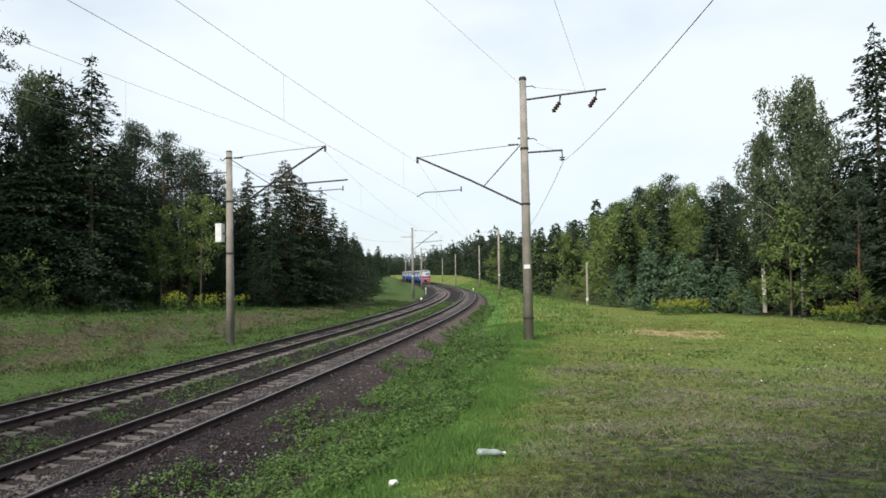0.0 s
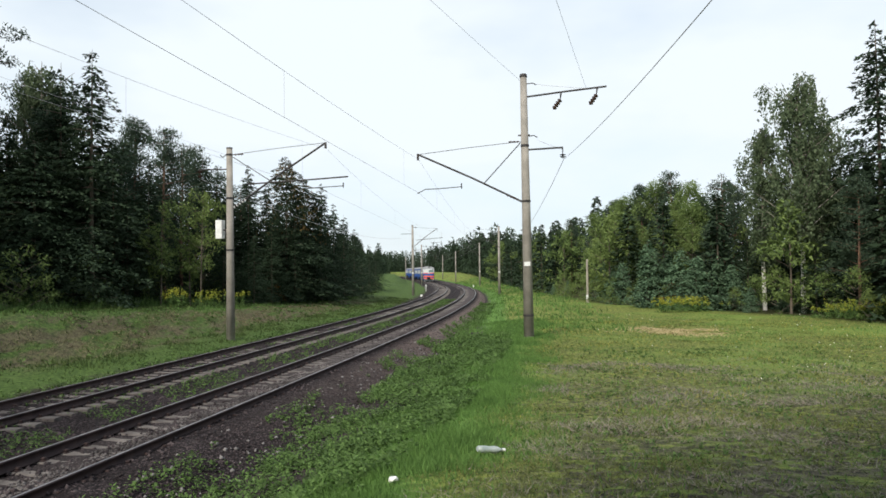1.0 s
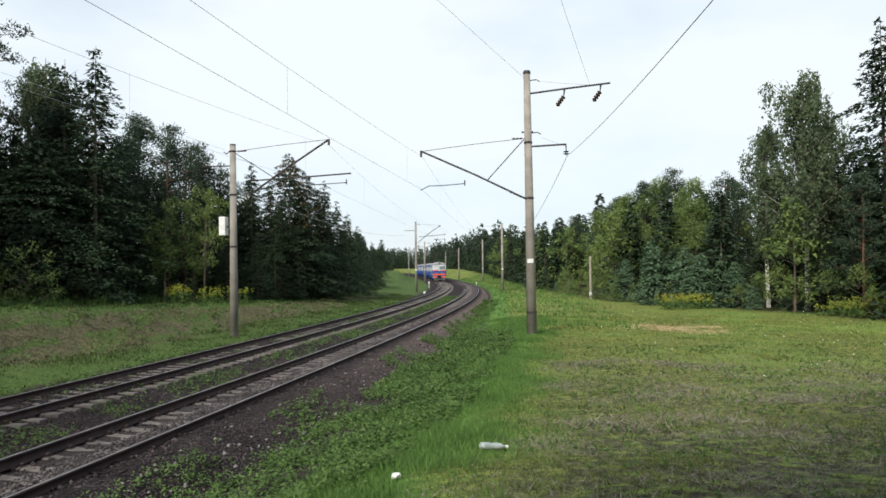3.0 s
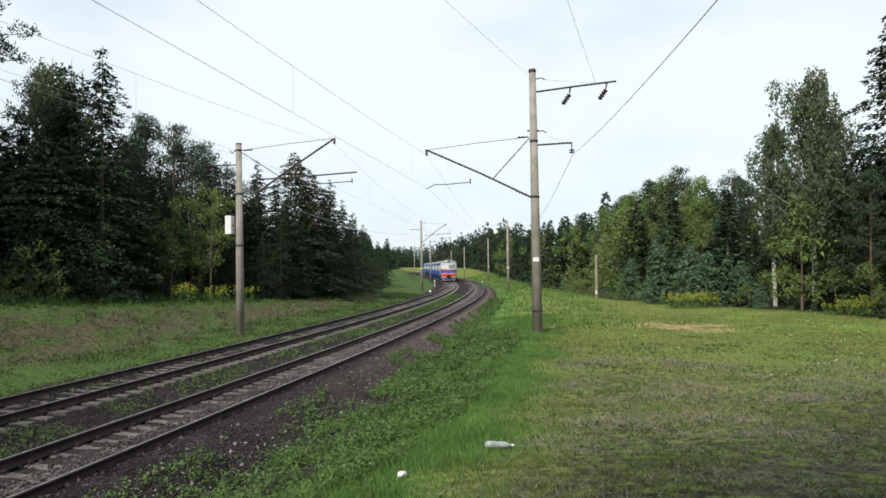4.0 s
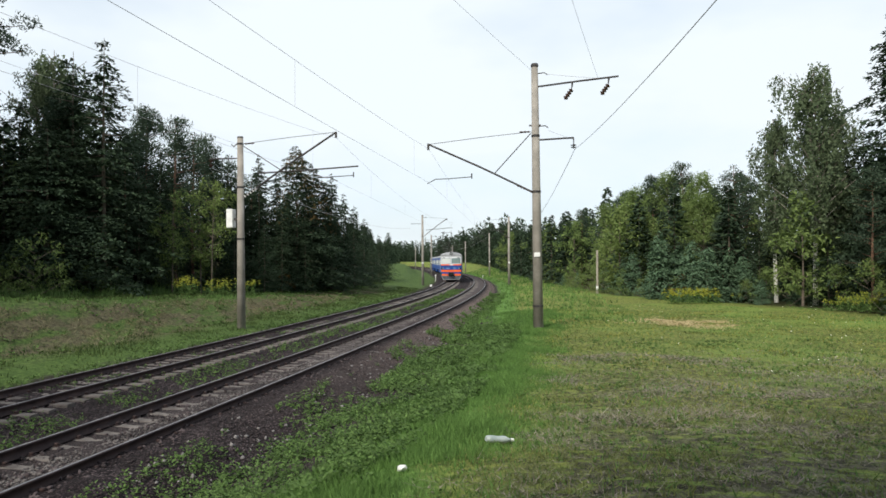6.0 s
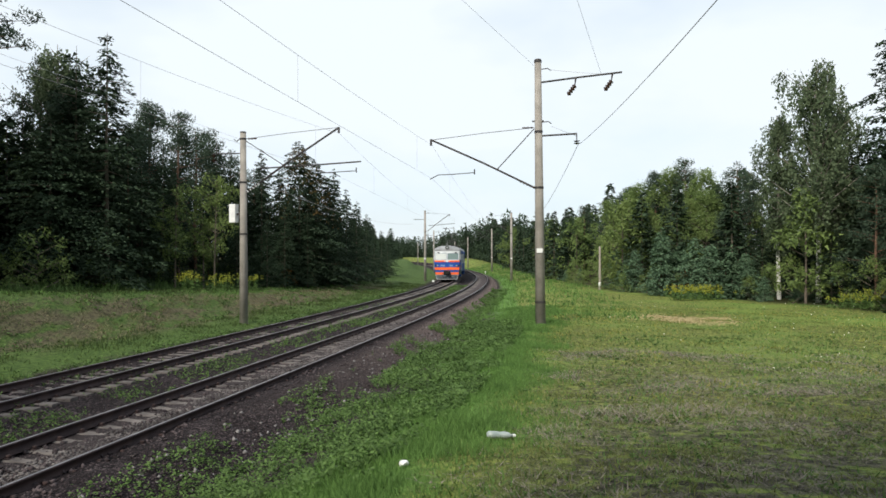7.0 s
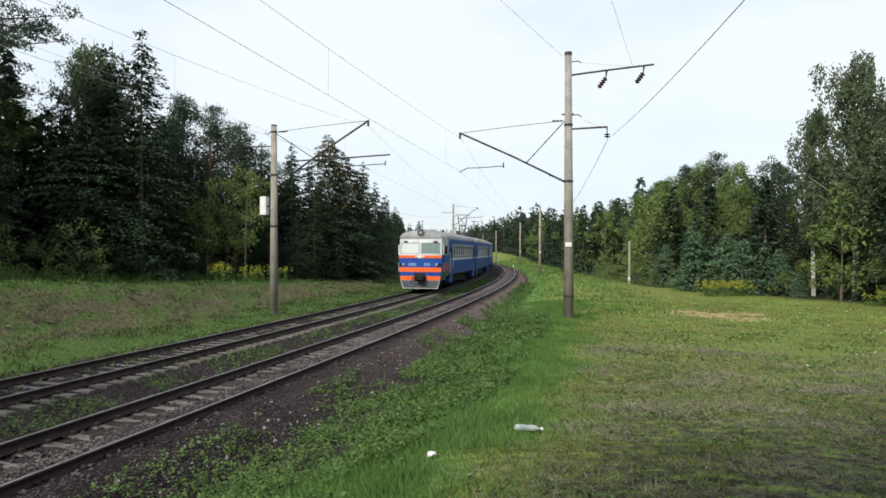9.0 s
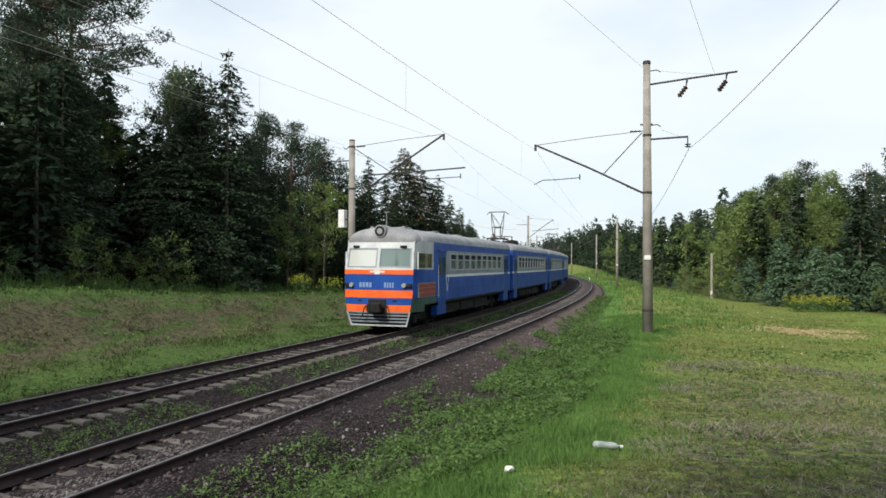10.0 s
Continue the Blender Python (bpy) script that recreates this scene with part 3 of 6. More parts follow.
def cantilever(t, reach, z_low, z_tip, z_tie, z_reg, pull, strut):
    """The bracket that holds one track's wires; it reaches out along local -x or +x."""
    k = 1 if reach > 0 else -1
    arm(t, "bracket_tube", [(k * 0.2, 0, z_low), (reach * 0.5, 0, z_low + (z_tip - z_low) * 0.5), (reach, 0, z_tip)], 0.05, "dark slanting steel bracket")
    insulator(t, (k * 0.2, 0, z_low), (k * 0.2 + 0.14 * reach, 0, z_low + 0.14 * (z_tip - z_low)), 5, 0.07, "insulator" if reach < 0 else "white_ins")
    arm(t, "tie_rod", [(k * 0.15, 0, z_tie), (reach * 0.5, 0, (z_tie + z_tip) / 2 + 0.03), (reach * 0.98, 0, z_tip)], 0.014)
    insulator(t, (k * 0.25, 0, z_tie), (k * 0.25 + 0.1 * reach, 0, z_tie + 0.01), 3, 0.06)
    if strut:
        arm(t, "strut", [(k * 0.2, 0, z_tie - 0.05), (reach * 0.38, 0, z_low + (z_tip - z_low) * 0.38)], 0.025)
    part("wire_clamp", boxed(reach - 0.05, -0.05, z_tip - 0.28, reach + 0.05, 0.05, z_tip + 0.03, bevel=0.015), "steel", t)
    arm(t, "registration_arm", [(reach + 0.06 * k, 0, z_reg - 0.12), (reach - 0.35 * k, 0, z_reg + 0.08), (reach - 0.95 * k, 0, z_reg + 0.08), (reach + pull * k, 0, z_reg + 0.14)], 0.022)
    part("registration_drop", rodded((reach + pull * k, 0, z_reg + 0.3), (reach + pull * k, 0, z_reg + 0.05), 0.03), "steel", t)


def face_track(u, s):
    """Pose on the ground with local x to the right of the line, y along it."""
    x, y, z = at(u, s)
    return pose(x, y, z, 0, 0, -math.degrees(float(plan(u, s)[2])))


def mast_at(x, y, lean_x=0.0, lean_y=0.0):
    u, s = to_line(x, y)
    return pose(x, y, float(ground_z(u, s)[0]), lean_x, lean_y, -math.degrees(float(plan(u, s)[2][0])))


RIGHT_MAST, LEFT_MAST = (3.96, 33.0), (-10.95, 36.0)


def right_mast():
    t = concrete_mast(mast_at(*RIGHT_MAST, 0, -0.3), 12.42, 0.245, 0.155, "tall weathered concrete mast with wire arms in the grass")
    for z, r in ((12.37, 0.18), (6.42, 0.215), (1.05, 0.25), (9.05, 0.20)):
        clamp(t, z, r)
    part("plate", boxed(-0.14, -0.27, 3.36, 0.14, -0.235, 3.56), "white", t, "small white plate")
    arm(t, "feeder_arm", [(0.15, 0, 11.38), (1.9, 0, 11.53), (3.85, 0, 11.67)], 0.045, "long dark steel arm")
    for x in (1.75, 3.42):
        z = 11.38 + (x - 0.15) * 0.081
        part("hanger", rodded((x, 0, z), (x - 0.05, 0, z - 0.36), 0.05, 0.02), "steel", t)
        insulator(t, (x - 0.05, 0, z - 0.36), (x - 0.38, -0.25, z - 0.85), 4, 0.12)
    arm(t, "lower_arm", [(0.15, 0, 8.86), (1.0, 0, 8.88), (1.78, 0, 8.90)], 0.045, "short dark steel arm")
    part("hanger", rodded((1.76, 0, 8.90), (1.76, 0, 8.54), 0.025), "steel", t)
    insulator(t, (1.76, 0, 8.59), (1.76, 0, 8.39), 2, 0.15)
    part("bracket", boxed(-0.3, -0.03, 9.52, 0.25, 0.03, 9.59), "steel", t)
    for z in (12.0, 9.5):
        arm(t, "hook", [(0.15, 0, z), (0.45, 0, z + 0.02), (0.6, 0, z - 0.08)], 0.025)
    cantilever(t, -5.15, 6.42, 8.86, 9.26, 7.08, -2.1, True)
    return t


def left_mast():
    t = concrete_mast(mast_at(*LEFT_MAST, 0, -0.2), 9.85, 0.225, 0.15, "weathered concrete mast at the foot of the bank")
    for z, r in ((7.27, 0.185), (9.52, 0.165), (4.6, 0.2)):
        clamp(t, z, r)
    b = part("switch_box", boxed(-0.70, -0.2, 5.2, -0.36, 0.2, 6.15, bevel=0.02), "white", t, "pale grey metal box")
    part("box_bracket", boxed(-0.44, -0.03, 5.6, -0.15, 0.03, 5.68), "steel", b)
    arm(t, "side_arm", [(-0.15, 0, 8.78), (-1.7, 0, 8.80)], 0.035)
    insulator(t, (-1.62, 0, 8.78), (-1.62, 0, 8.33), 2, 0.14)
    arm(t, "hook", [(-0.15, 0, 9.57), (-0.35, 0, 9.4), (-0.5, 0, 9.52)], 0.025)
    arm(t, "cross_arm", [(0.9, 0, 7.97), (4.0, 0, 8.07), (6.3, 0, 8.17)], 0.04, "horizontal dark steel arm")
    cantilever(t, 5.15, 6.77, 9.92, 9.52, 7.57, 0.9, False)
    part("second_tie", rodded((0.15, 0, 9.42), (2.3, 0, 8.04), 0.02), "steel", t)
    return t


right_mast()
left_mast()


def plain_mast(u, s, height, side, label, arms=True):
    t = concrete_mast(face_track(u, s), height, 0.2, 0.14, label)
    clamp(t, height * 0.7, 0.18)
    if arms:
        cantilever(t, side * 3.6, height * 0.70, height * 0.95, height * 0.97, height * 0.74, 0.6, side < 0)
        arm(t, "cross_arm", [(side * 0.5, 0, height * 0.79), (side * 4.4, 0, height * 0.82)], 0.04)
        arm(t, "side_arm", [(-side * 0.1, 0, height * 0.88), (-side * 1.7, 0, height * 0.88)], 0.04)
    part("plate", boxed(-0.13, -0.22, 3.2, 0.13, -0.19, 3.4), "white", t, "small white plate")
    return t


LEFT_FAR = [(-8.3, 102.0, 10.3), (-8.0, 165.0, 9.8), (-8.6, 228.0, 9.4), (-8.6, 290.0, 9.4)]
RIGHT_FAR = [(4.3, 101.0, 9.9), (5.2, 160.0, 9.9), (4.2, 215.0, 9.6), (5.2, 275.0, 9.4)]
for u, s, h in LEFT_FAR:
    plain_mast(u, s, h, 1, "distant concrete mast on the inner side of the curve")
for u, s, h in RIGHT_FAR:
    plain_mast(u, s, h, -1, "distant concrete mast on the outer side of the curve")


def wooden_post(x, y, h, lean):
    t = thing("wooden_post", "grey wooden post at the edge of the wood", "post", m=pose(x, y, spot(x, y), 0, lean, 0))
    part("shaft", rodded((0, 0, -0.4), (0, 0, h), 0.13, 0.10, n=10), "wood", t)
    part("base_mark", rodded((0, 0, 0.35), (0, 0, 0.75), 0.135, 0.13, n=10), "white", t, "white painted mark")


wooden_post(14.3, 70.0, 4.3, 0.3)


def marker(u, s, h, w):
    t = thing("trackside_marker", "small white trackside marker post", "marker post", m=face_track(u, s))
    part("post", rodded((0, 0, -0.2), (0, 0, h), 0.05), "white", t)
    part("board", boxed(-w / 2, -0.03, h - 0.3, w / 2, -0.0, h, bevel=0.005), "white", t)


marker(-6.9, 99.0, 0.4, 0.3)
marker(-7.4, 128.0, 1.2, 0.22)
marker(2.8, 150.0, 0.6, 0.2)


# ---- wires ----
def wire(name, a, b, sag, r, material, label, group="overhead wires"):
    a, b = np.array(a, float), np.array(b, float)
    t = np.linspace(0, 1, 40)
    p = a + (b - a) * t[:, None]
    p[:, 2] -= sag * 4 * t * (1 - t)
    return tagged(tube(name, p, r, material, n=5), label, "wire", group), p


def hung(m, x, z):
    v = m @ Vector((x, 0, z))
    return (v.x, v.y, v.z)


def overhead(points, sag):
    """Messenger and contact wires from support to support, joined by droppers."""
    for (a, az), (b, bz) in zip(points, points[1:]):
        far = min(a[1], b[1]) > 60
        r = 0.010 if far else 0.005
        w, p = wire("messenger_wire", (*a, az[0]), (*b, bz[0]), sag, r, "wire", "thin dark messenger wire above the track")
        c, q = wire("contact_wire", (*a, az[1]), (*b, bz[1]), 0.02, r, "wire", "thin dark contact wire above the track")
        for k in range(5, 38, 8):
            tube("dropper", [p[k], (p[k] + q[k]) / 2, q[k]], 0.003, "wire", w, 4)


mR, mL = mast_at(*RIGHT_MAST), mast_at(*LEFT_MAST)
rz, lz = mR.translation.z, mL.translation.z
rt, lt = hung(mR, -5.15, 8.58), hung(mL, 5.15, 9.64)


def over(u, s, zm, zc):
    x, y, _ = plan(u, s)
    return ((float(x), float(y)), (float(rail_z(s)) + zm, float(rail_z(s)) + zc))


overhead([((-11.7, -31.6), (8.56, 6.91)), (rt[:2], (rt[2], rz + 6.96)), over(1.2, 101.0, 8.3, 6.6), over(1.2, 160.0, 8.3, 6.6), over(1.2, 215.0, 8.3, 6.6), over(1.2, 275.0, 8.3, 6.6)], 0.65)
overhead([((-16.94, -27.4), (9.34, 7.14)), (lt[:2], (lt[2], lz + 7.45)), over(FAR + 0.4, 102.0, 8.8, 6.8), over(FAR + 0.4, 165.0, 8.6, 6.7), over(FAR + 0.4, 228.0, 8.6, 6.7), over(FAR + 0.4, 290.0, 8.6, 6.7)], 1.1)
# feeders on the outer side
wire("feeder_wire", (1.68, -30.0, 8.98), hung(mR, 1.76, 8.36), 1.35, 0.010, "feeder", "grey aluminium feeder cable")
wire("feeder_wire", hung(mR, 1.76, 8.36), hung(face_track(4.3, 101.0), 1.6, 8.7), 1.5, 0.014, "feeder", "grey aluminium feeder cable")
wire("pilot_wire", (-21.0, -30.0, 12.6), hung(mR, -0.2, 12.15), 0.4, 0.006, "feeder", "thin grey wire from the mast head")
wire("pilot_wire", (-11.2, -30.0, 12.2), hung(mR, 2.85, 11.65), 0.4, 0.006, "feeder", "thin grey wire from the mast arm")
wire("pilot_wire", hung(mR, 0.55, 11.95), hung(mR, 2.85, 11.65), 0.02, 0.008, "feeder", "thin grey wire below the mast head")
wire("pilot_wire", hung(mR, 0.55, 9.3), hung(mR, 1.76, 8.8), 0.02, 0.008, "feeder", "thin grey wire at the mast")
wire("side_wire", (-21.8, 12.0, 11.5), hung(mL, -0.35, 9.57), 0.0, 0.006, "feeder", "thin wire on the bank side")
wire("side_wire", hung(mL, -1.62, 8.33), hung(face_track(-8.4, 102.0), -1.7, 8.4), 1.0, 0.011, "feeder", "thin wire on the bank side")


# ---- trees ----
def quads(c, along, side, length, width, rng):
    """Leaf-shaped quads: centre, direction, sideways vector, sizes."""
    n = len(c)
    fold = np.cross(along, side) * (width * rng.uniform(-0.35, 0.35, n))[:, None]
    a = c - along * (length * 0.5)[:, None]
    b = c + side * (width * 0.5)[:, None] + fold
    d = c + along * (length * 0.5)[:, None]
    e = c - side * (width * 0.5)[:, None] + fold
    v = np.stack([a, b, d, e], 1).reshape(-1, 3)
    return v, np.arange(4 * n).reshape(-1, 4)


def sprays(c, along, side, length, width):
    """Pointed sprays of needles or leaves: one triangle each, from its base to its tip."""
    a = c + side * (width * 0.5)[:, None]
    b = c - side * (width * 0.5)[:, None]
    d = c + along * length[:, None]
    return np.stack([a, b, d], 1).reshape(-1, 3), np.arange(3 * len(c)).reshape(-1, 3)


def unit(v):
    return v / (np.linalg.norm(v, axis=-1, keepdims=True) + 1e-9)


def limb_mesh(bm, pts, r0, r1, n=5):
    for k in range(len(pts) - 1):
        a, b = k / (len(pts) - 1), (k + 1) / (len(pts) - 1)
        rod(bm, pts[k], pts[k + 1], r0 + (r1 - r0) * a, r0 + (r1 - r0) * b, n)


DOWN = np.array([0, 0, -1.0])


def spruce_crown(seed, H, R, dense, size, low, step, round_top=0.85):
    """Drooping boughs in whorls, uneven from side to side, with hanging sprays and a dark heart."""
    rng = np.random.default_rng(seed)
    C, A, Ln, Wd = [], [], [], []
    limbs = []
    z = low * H
    ph = rng.uniform(0, 6.28, 4)
    while z < H * 0.985:
        f = 1 - z / H
        L0 = R * min(1.0, f * 1.22 + 0.015) ** round_top * (0.8 + 0.2 * min(1, (z / H - low) / 0.1 + 0.3))
        nb = rng.integers(4, 7) if f > 0.12 else 3
        a0 = rng.uniform(0, 6.28)
        for k in range(nb):
            az = a0 + k * 6.283 / nb + rng.uniform(-0.4, 0.4)
            lump = 1 + 0.22 * math.sin(2 * az + ph[0] + 0.7 * z) + 0.18 * math.sin(az + ph[1] - 1.9 * z)
            L = max(0.12, L0 * rng.uniform(0.7, 1.1) * lump)
            d = np.array([np.cos(az), np.sin(az), 0])
            sidev = np.array([-d[1], d[0], 0])
            zb = z + rng.uniform(-0.25, 0.25)
            up, droop = 0.12 + 0.5 * (z / H) ** 2, 0.20 * (1 - z / H) + 0.04
            n = max(6, int(4 * dense), int((5 + L * 15) * dense))
            t = rng.uniform(0.1, 1.0, n) ** 0.75
            p = d[None] * (L * t)[:, None]
            p[:, 2] = zb + L * (up * t - (droop + up) * t * t)
            off = rng.normal(0, 1, n)
            spread = 0.08 + 0.42 * L * (1 - 0.8 * t) * t
            p = p + sidev[None] * (off * spread)[:, None] + DOWN[None] * np.abs(rng.normal(0, 0.10, n))[:, None]
            al = unit(d[None] * rng.uniform(0.3, 1.0, n)[:, None] + sidev[None] * (np.sign(off) * rng.uniform(0.1, 0.9, n))[:, None]
                      + DOWN[None] * rng.uniform(-0.15, 0.45, n)[:, None] + rng.normal(0, 0.15, (n, 3)))
            C.append(p), A.append(al)
            Ln.append(size * rng.uniform(0.6, 1.4, n) * (0.55 + 0.45 * min(1, L / 1.2))), Wd.append(size * rng.uniform(0.5, 0.85, n))
            if k % 2 == 0:
                limbs.append(((0, 0, zb), tuple(d * L * 0.8 + np.array([0, 0, zb - droop * L * 0.4])), 0.02 + 0.012 * L))
        # the shaded heart of the crown, close to the trunk
        m = int(7 * dense + 3) if f > 0.1 else 2
        az, rr = rng.uniform(0, 6.283, m), rng.uniform(0.05, 0.5, m) * L0
        C.append(np.stack([np.cos(az) * rr, np.sin(az) * rr, z + rng.uniform(-0.2, 0.4, m)], -1))
        A.append(unit(np.stack([np.cos(az), np.sin(az), -0.6 + 0 * az], -1)))
        Ln.append(np.full(m, size * 1.0 + 0.18)), Wd.append(np.full(m, size * 0.7 + 0.1))
        z += rng.uniform(*step)
    C, A, Ln, Wd = (np.concatenate(q) for q in (C, A, Ln, Wd))
    side = unit(np.cross(A, rng.normal(0, 0.45, A.shape) + np.array([0, 0, 1.0])))
    return sprays(C, A, side, Ln, Wd), limbs


def cluster_crown(seed, centres, radii, per, size, flat=0.75, droop=0.3, slim=(0.5, 0.8)):
    """Clumps of leaves whose faces turn outwards, so that each clump has a lit and a shaded side."""
    rng = np.random.default_rng(seed)
    C, A, O = [], [], []
    for c, r in zip(centres, radii):
        n = max(6, int(per * r ** 1.7))
        o = unit(rng.normal(0, 1, (n, 3)))
        v = o * (rng.uniform(0.2, 1.0, n) ** 0.45)[:, None] * r * (1 + 0.25 * np.sin(5 * o[:, :1] + 4 * o[:, 2:] + 9 * r))
        v[:, 2] *= flat
        C.append(np.asarray(c)[None] + v)
        A.append(unit(np.cross(o, rng.normal(0, 1, (n, 3))) + 0.5 * o + DOWN[None] * droop))
        O.append(o)
    C, A, O = np.concatenate(C), np.concatenate(A), np.concatenate(O)
    n = len(C)
    side = unit(np.cross(A, O + rng.normal(0, 0.5, A.shape) + np.array([0, 0, 0.4])))
    ln = size * rng.uniform(0.7, 1.4, n)
    return sprays(C, A, side, ln * 1.35, ln * rng.uniform(*slim, n))


def birch_crown(seed, H, R, bm):
    """Steep limbs hung with long strands of small leaves."""
    rng = np.random.default_rng(seed)
    C, A = [], []
    for k in range(66):
        f0 = rng.uniform(0.30, 0.95)
        z = H * f0
        L = R * math.sin(math.pi * min(1, (0.985 - f0) / 0.88)) ** 0.75 * rng.uniform(0.35, 1.12)
        az = rng.uniform(0, 6.283)
        tip = np.array([math.cos(az) * L, math.sin(az) * L, z + 0.75 * L])
        root = np.array([0, 0, z - 0.3])
        rod(bm, root, tip, 0.035, 0.008, 4)
        for j in range(9):
            w = rng.uniform(0.3, 1.0)
            p = root + (tip - root) * w + rng.normal(0, 0.22, 3)
            m = int(rng.uniform(14, 34))
            drop = np.sort(rng.uniform(0, rng.uniform(0.7, 2.3), m))
            sway = rng.normal(0, 0.12, 3)
            drop = np.minimum(drop, max(0.1, p[2] - 0.17 * H))
            q = p[None] + np.stack([sway[0] * drop, sway[1] * drop, -drop], -1) + rng.normal(0, 0.085, (m, 3))
            C.append(q)
            A.append(unit(rng.normal(0, 0.55, (m, 3)) + DOWN[None]))
    C, A = np.concatenate(C), np.concatenate(A)
    n = len(C)
    side = unit(np.cross(A, rng.normal(0, 1, A.shape) + unit(C * np.array([1, 1, 0.0])) * 0.8))
    ln = rng.uniform(0.12, 0.24, n)
    return sprays(C, A, side, ln, ln * rng.uniform(0.55, 0.85, n))


PROTO = {}
TREE_KINDS = {"spruce": ("spruce_tree", "dark green drooping spruce in the wood", "spruce"),
              "broad_spruce": ("spruce_tree", "broad dark spruce with boughs down to the grass", "spruce"),
              "cone_spruce": ("spruce_tree", "dense spruce browned by cones in its upper crown", "spruce"),
              # far_spruce also fills the unseen rows added to shade the foreground
              "far_spruce": ("spruce_tree", "dark spruce of the deep wood and the added shade rows", "spruce"),
              "young": ("young_spruce", "bluish young spruce at the edge of the meadow", "spruce"),
              "pine": ("pine_tree", "tall pine with a clumped grey-green crown", "pine"),
              "big_pine": ("pine_tree", "old pine with reddish trunk and wide flat boughs", "pine"),
              "birch": ("birch_tree", "white-barked birch with hanging twigs", "birch"),
              "sapling": ("young_birch", "slender light green young birch before the dark wood", "birch"),
              "leafy": ("broadleaf_tree", "green broadleaf tree at the edge of the wood", "tree"),
              "far_leafy": ("broadleaf_tree", "green broadleaf tree in the distant wood", "tree"),
              "bush": ("bush", "low green bush at the foot of the wood", "bush"),
              "rust": ("bush", "rust-coloured autumn bush at the foot of the wood", "bush")}
VARIANTS = {"spruce": 4, "broad_spruce": 1, "cone_spruce": 2, "far_spruce": 4, "young": 3, "pine": 3, "big_pine": 2, "birch": 3, "sapling": 2,
            "leafy": 4, "far_leafy": 3, "bush": 3, "rust": 1}
# spruces: nominal height, spread, density, spray size, lowest bough, step between whorls
SPRUCES = {"spruce": (15.0, (3.5, 4.1, 4.5, 3.2), 2.0, 0.22, 0.05, (0.36, 0.58)), "broad_spruce": (10.5, (5.0,), 2.2, 0.21, 0.03, (0.26, 0.40)),
           "cone_spruce": (14.0, (4.6, 4.3), 2.5, 0.21, 0.04, (0.30, 0.46)), "far_spruce": (15.0, (3.6, 3.1, 4.0, 3.4), 0.26, 0.72, 0.04, (0.46, 0.68)),
           "young": (5.0, (1.9, 1.6, 2.1), 1.5, 0.19, 0.02, (0.15, 0.24))}


def build_tree(kind, variant):
    """One tree of nominal height, rooted at the origin, as an Empty with trunk and crown."""
    seed = variant * 17 + len(kind)
    rng = random.Random(seed)
    nm, label, cat = TREE_KINDS[kind]
    t = thing(nm, label, cat, "wood beside the railway")
    bm = bmesh.new()
    bark, leafm = "bark", kind
    extra = None
    if kind in SPRUCES:
        H, Rs, dense, size, low, step = SPRUCES[kind]
        (v, f), limbs = spruce_crown(seed, H, Rs[variant], dense, size, low, step, 0.7 if kind in ("broad_spruce", "cone_spruce", "young") else 0.85)
        limb_mesh(bm, [(0, 0, -0.3), (0.03, 0.02, H * 0.5), (0, 0, H * 1.0)], 0.012 * H, 0.01, 7)
        for a, b, r in limbs[:: 8 if kind == "far_spruce" else 3]:
            rod(bm, a, b, r, 0.008, 4)
        leafm = "blue_spruce" if kind == "young" else "spruce"
        if kind == "cone_spruce":
            g = np.random.default_rng(seed + 3)
            n = 520
            fz, az = g.uniform(0.5, 0.97, n) , g.uniform(0, 6.283, n)
            rr = Rs[variant] * np.minimum(1, (1 - fz) * 1.22 + 0.015) ** 0.7 * g.uniform(0.6, 1.02, n)
            c = np.stack([np.cos(az) * rr, np.sin(az) * rr, fz * H - 0.2 * rr], -1)
            al = unit(g.normal(0, 0.25, (n, 3)) + DOWN[None])
            extra = sprays(c, al, unit(np.cross(al, g.normal(0, 1, (n, 3)))), g.uniform(0.16, 0.3, n), g.uniform(0.10, 0.17, n))
    elif kind == "big_pine":
        H = 15.0
        bark = "pine_bark"
        limb_mesh(bm, [(0, 0, -0.3), (0.15, 0.05, H * 0.4), (0.0, 0.15, H * 0.75), (0.1, 0, H)], 0.2, 0.03, 8)
        cs, rs = [], []
        for k in range(54):
            z = H * rng.uniform(0.42, 1.0)
            az, L = rng.uniform(0, 6.28), (0.6 + 3.6 * math.sin(math.pi * min(1, (1.08 - z / H) / 0.62)) ** 0.8) * rng.uniform(0.5, 1.1)
            tip = (math.cos(az) * L, math.sin(az) * L, z + 0.2 * L + rng.uniform(-0.3, 0.3))
            rod(bm, (0.08, 0.08, z), tip, 0.05, 0.015, 4)
            for w in (1.0, 0.75, 0.5):
                cs.append((tip[0] * w + rng.uniform(-0.3, 0.3), tip[1] * w + rng.uniform(-0.3, 0.3), z + (tip[2] - z) * w + rng.uniform(0, 0.3)))
                rs.append(rng.uniform(0.45, 0.95))
        v, f = cluster_crown(seed, cs, rs, 320, 0.12, 0.45, 0.0, (0.4, 0.6))
        leafm = "pine"
    elif kind == "pine":
        H = 15.0
        bark = "pine_bark"
        limb_mesh(bm, [(0, 0, -0.3), (0.15, 0.05, H * 0.4), (0.0, 0.15, H * 0.75), (0.05, 0, H * 0.98)], 0.17, 0.02, 8)
        cs, rs = [(0.05, 0, H * 0.97)], [0.45]
        for k in range(52):
            f0 = rng.uniform(0.25, 0.97)
            az, L = rng.uniform(0, 6.28), (0.25 + 2.3 * min(1.0, (1 - f0) / 0.38) ** 0.8) * rng.uniform(0.5, 1.12)
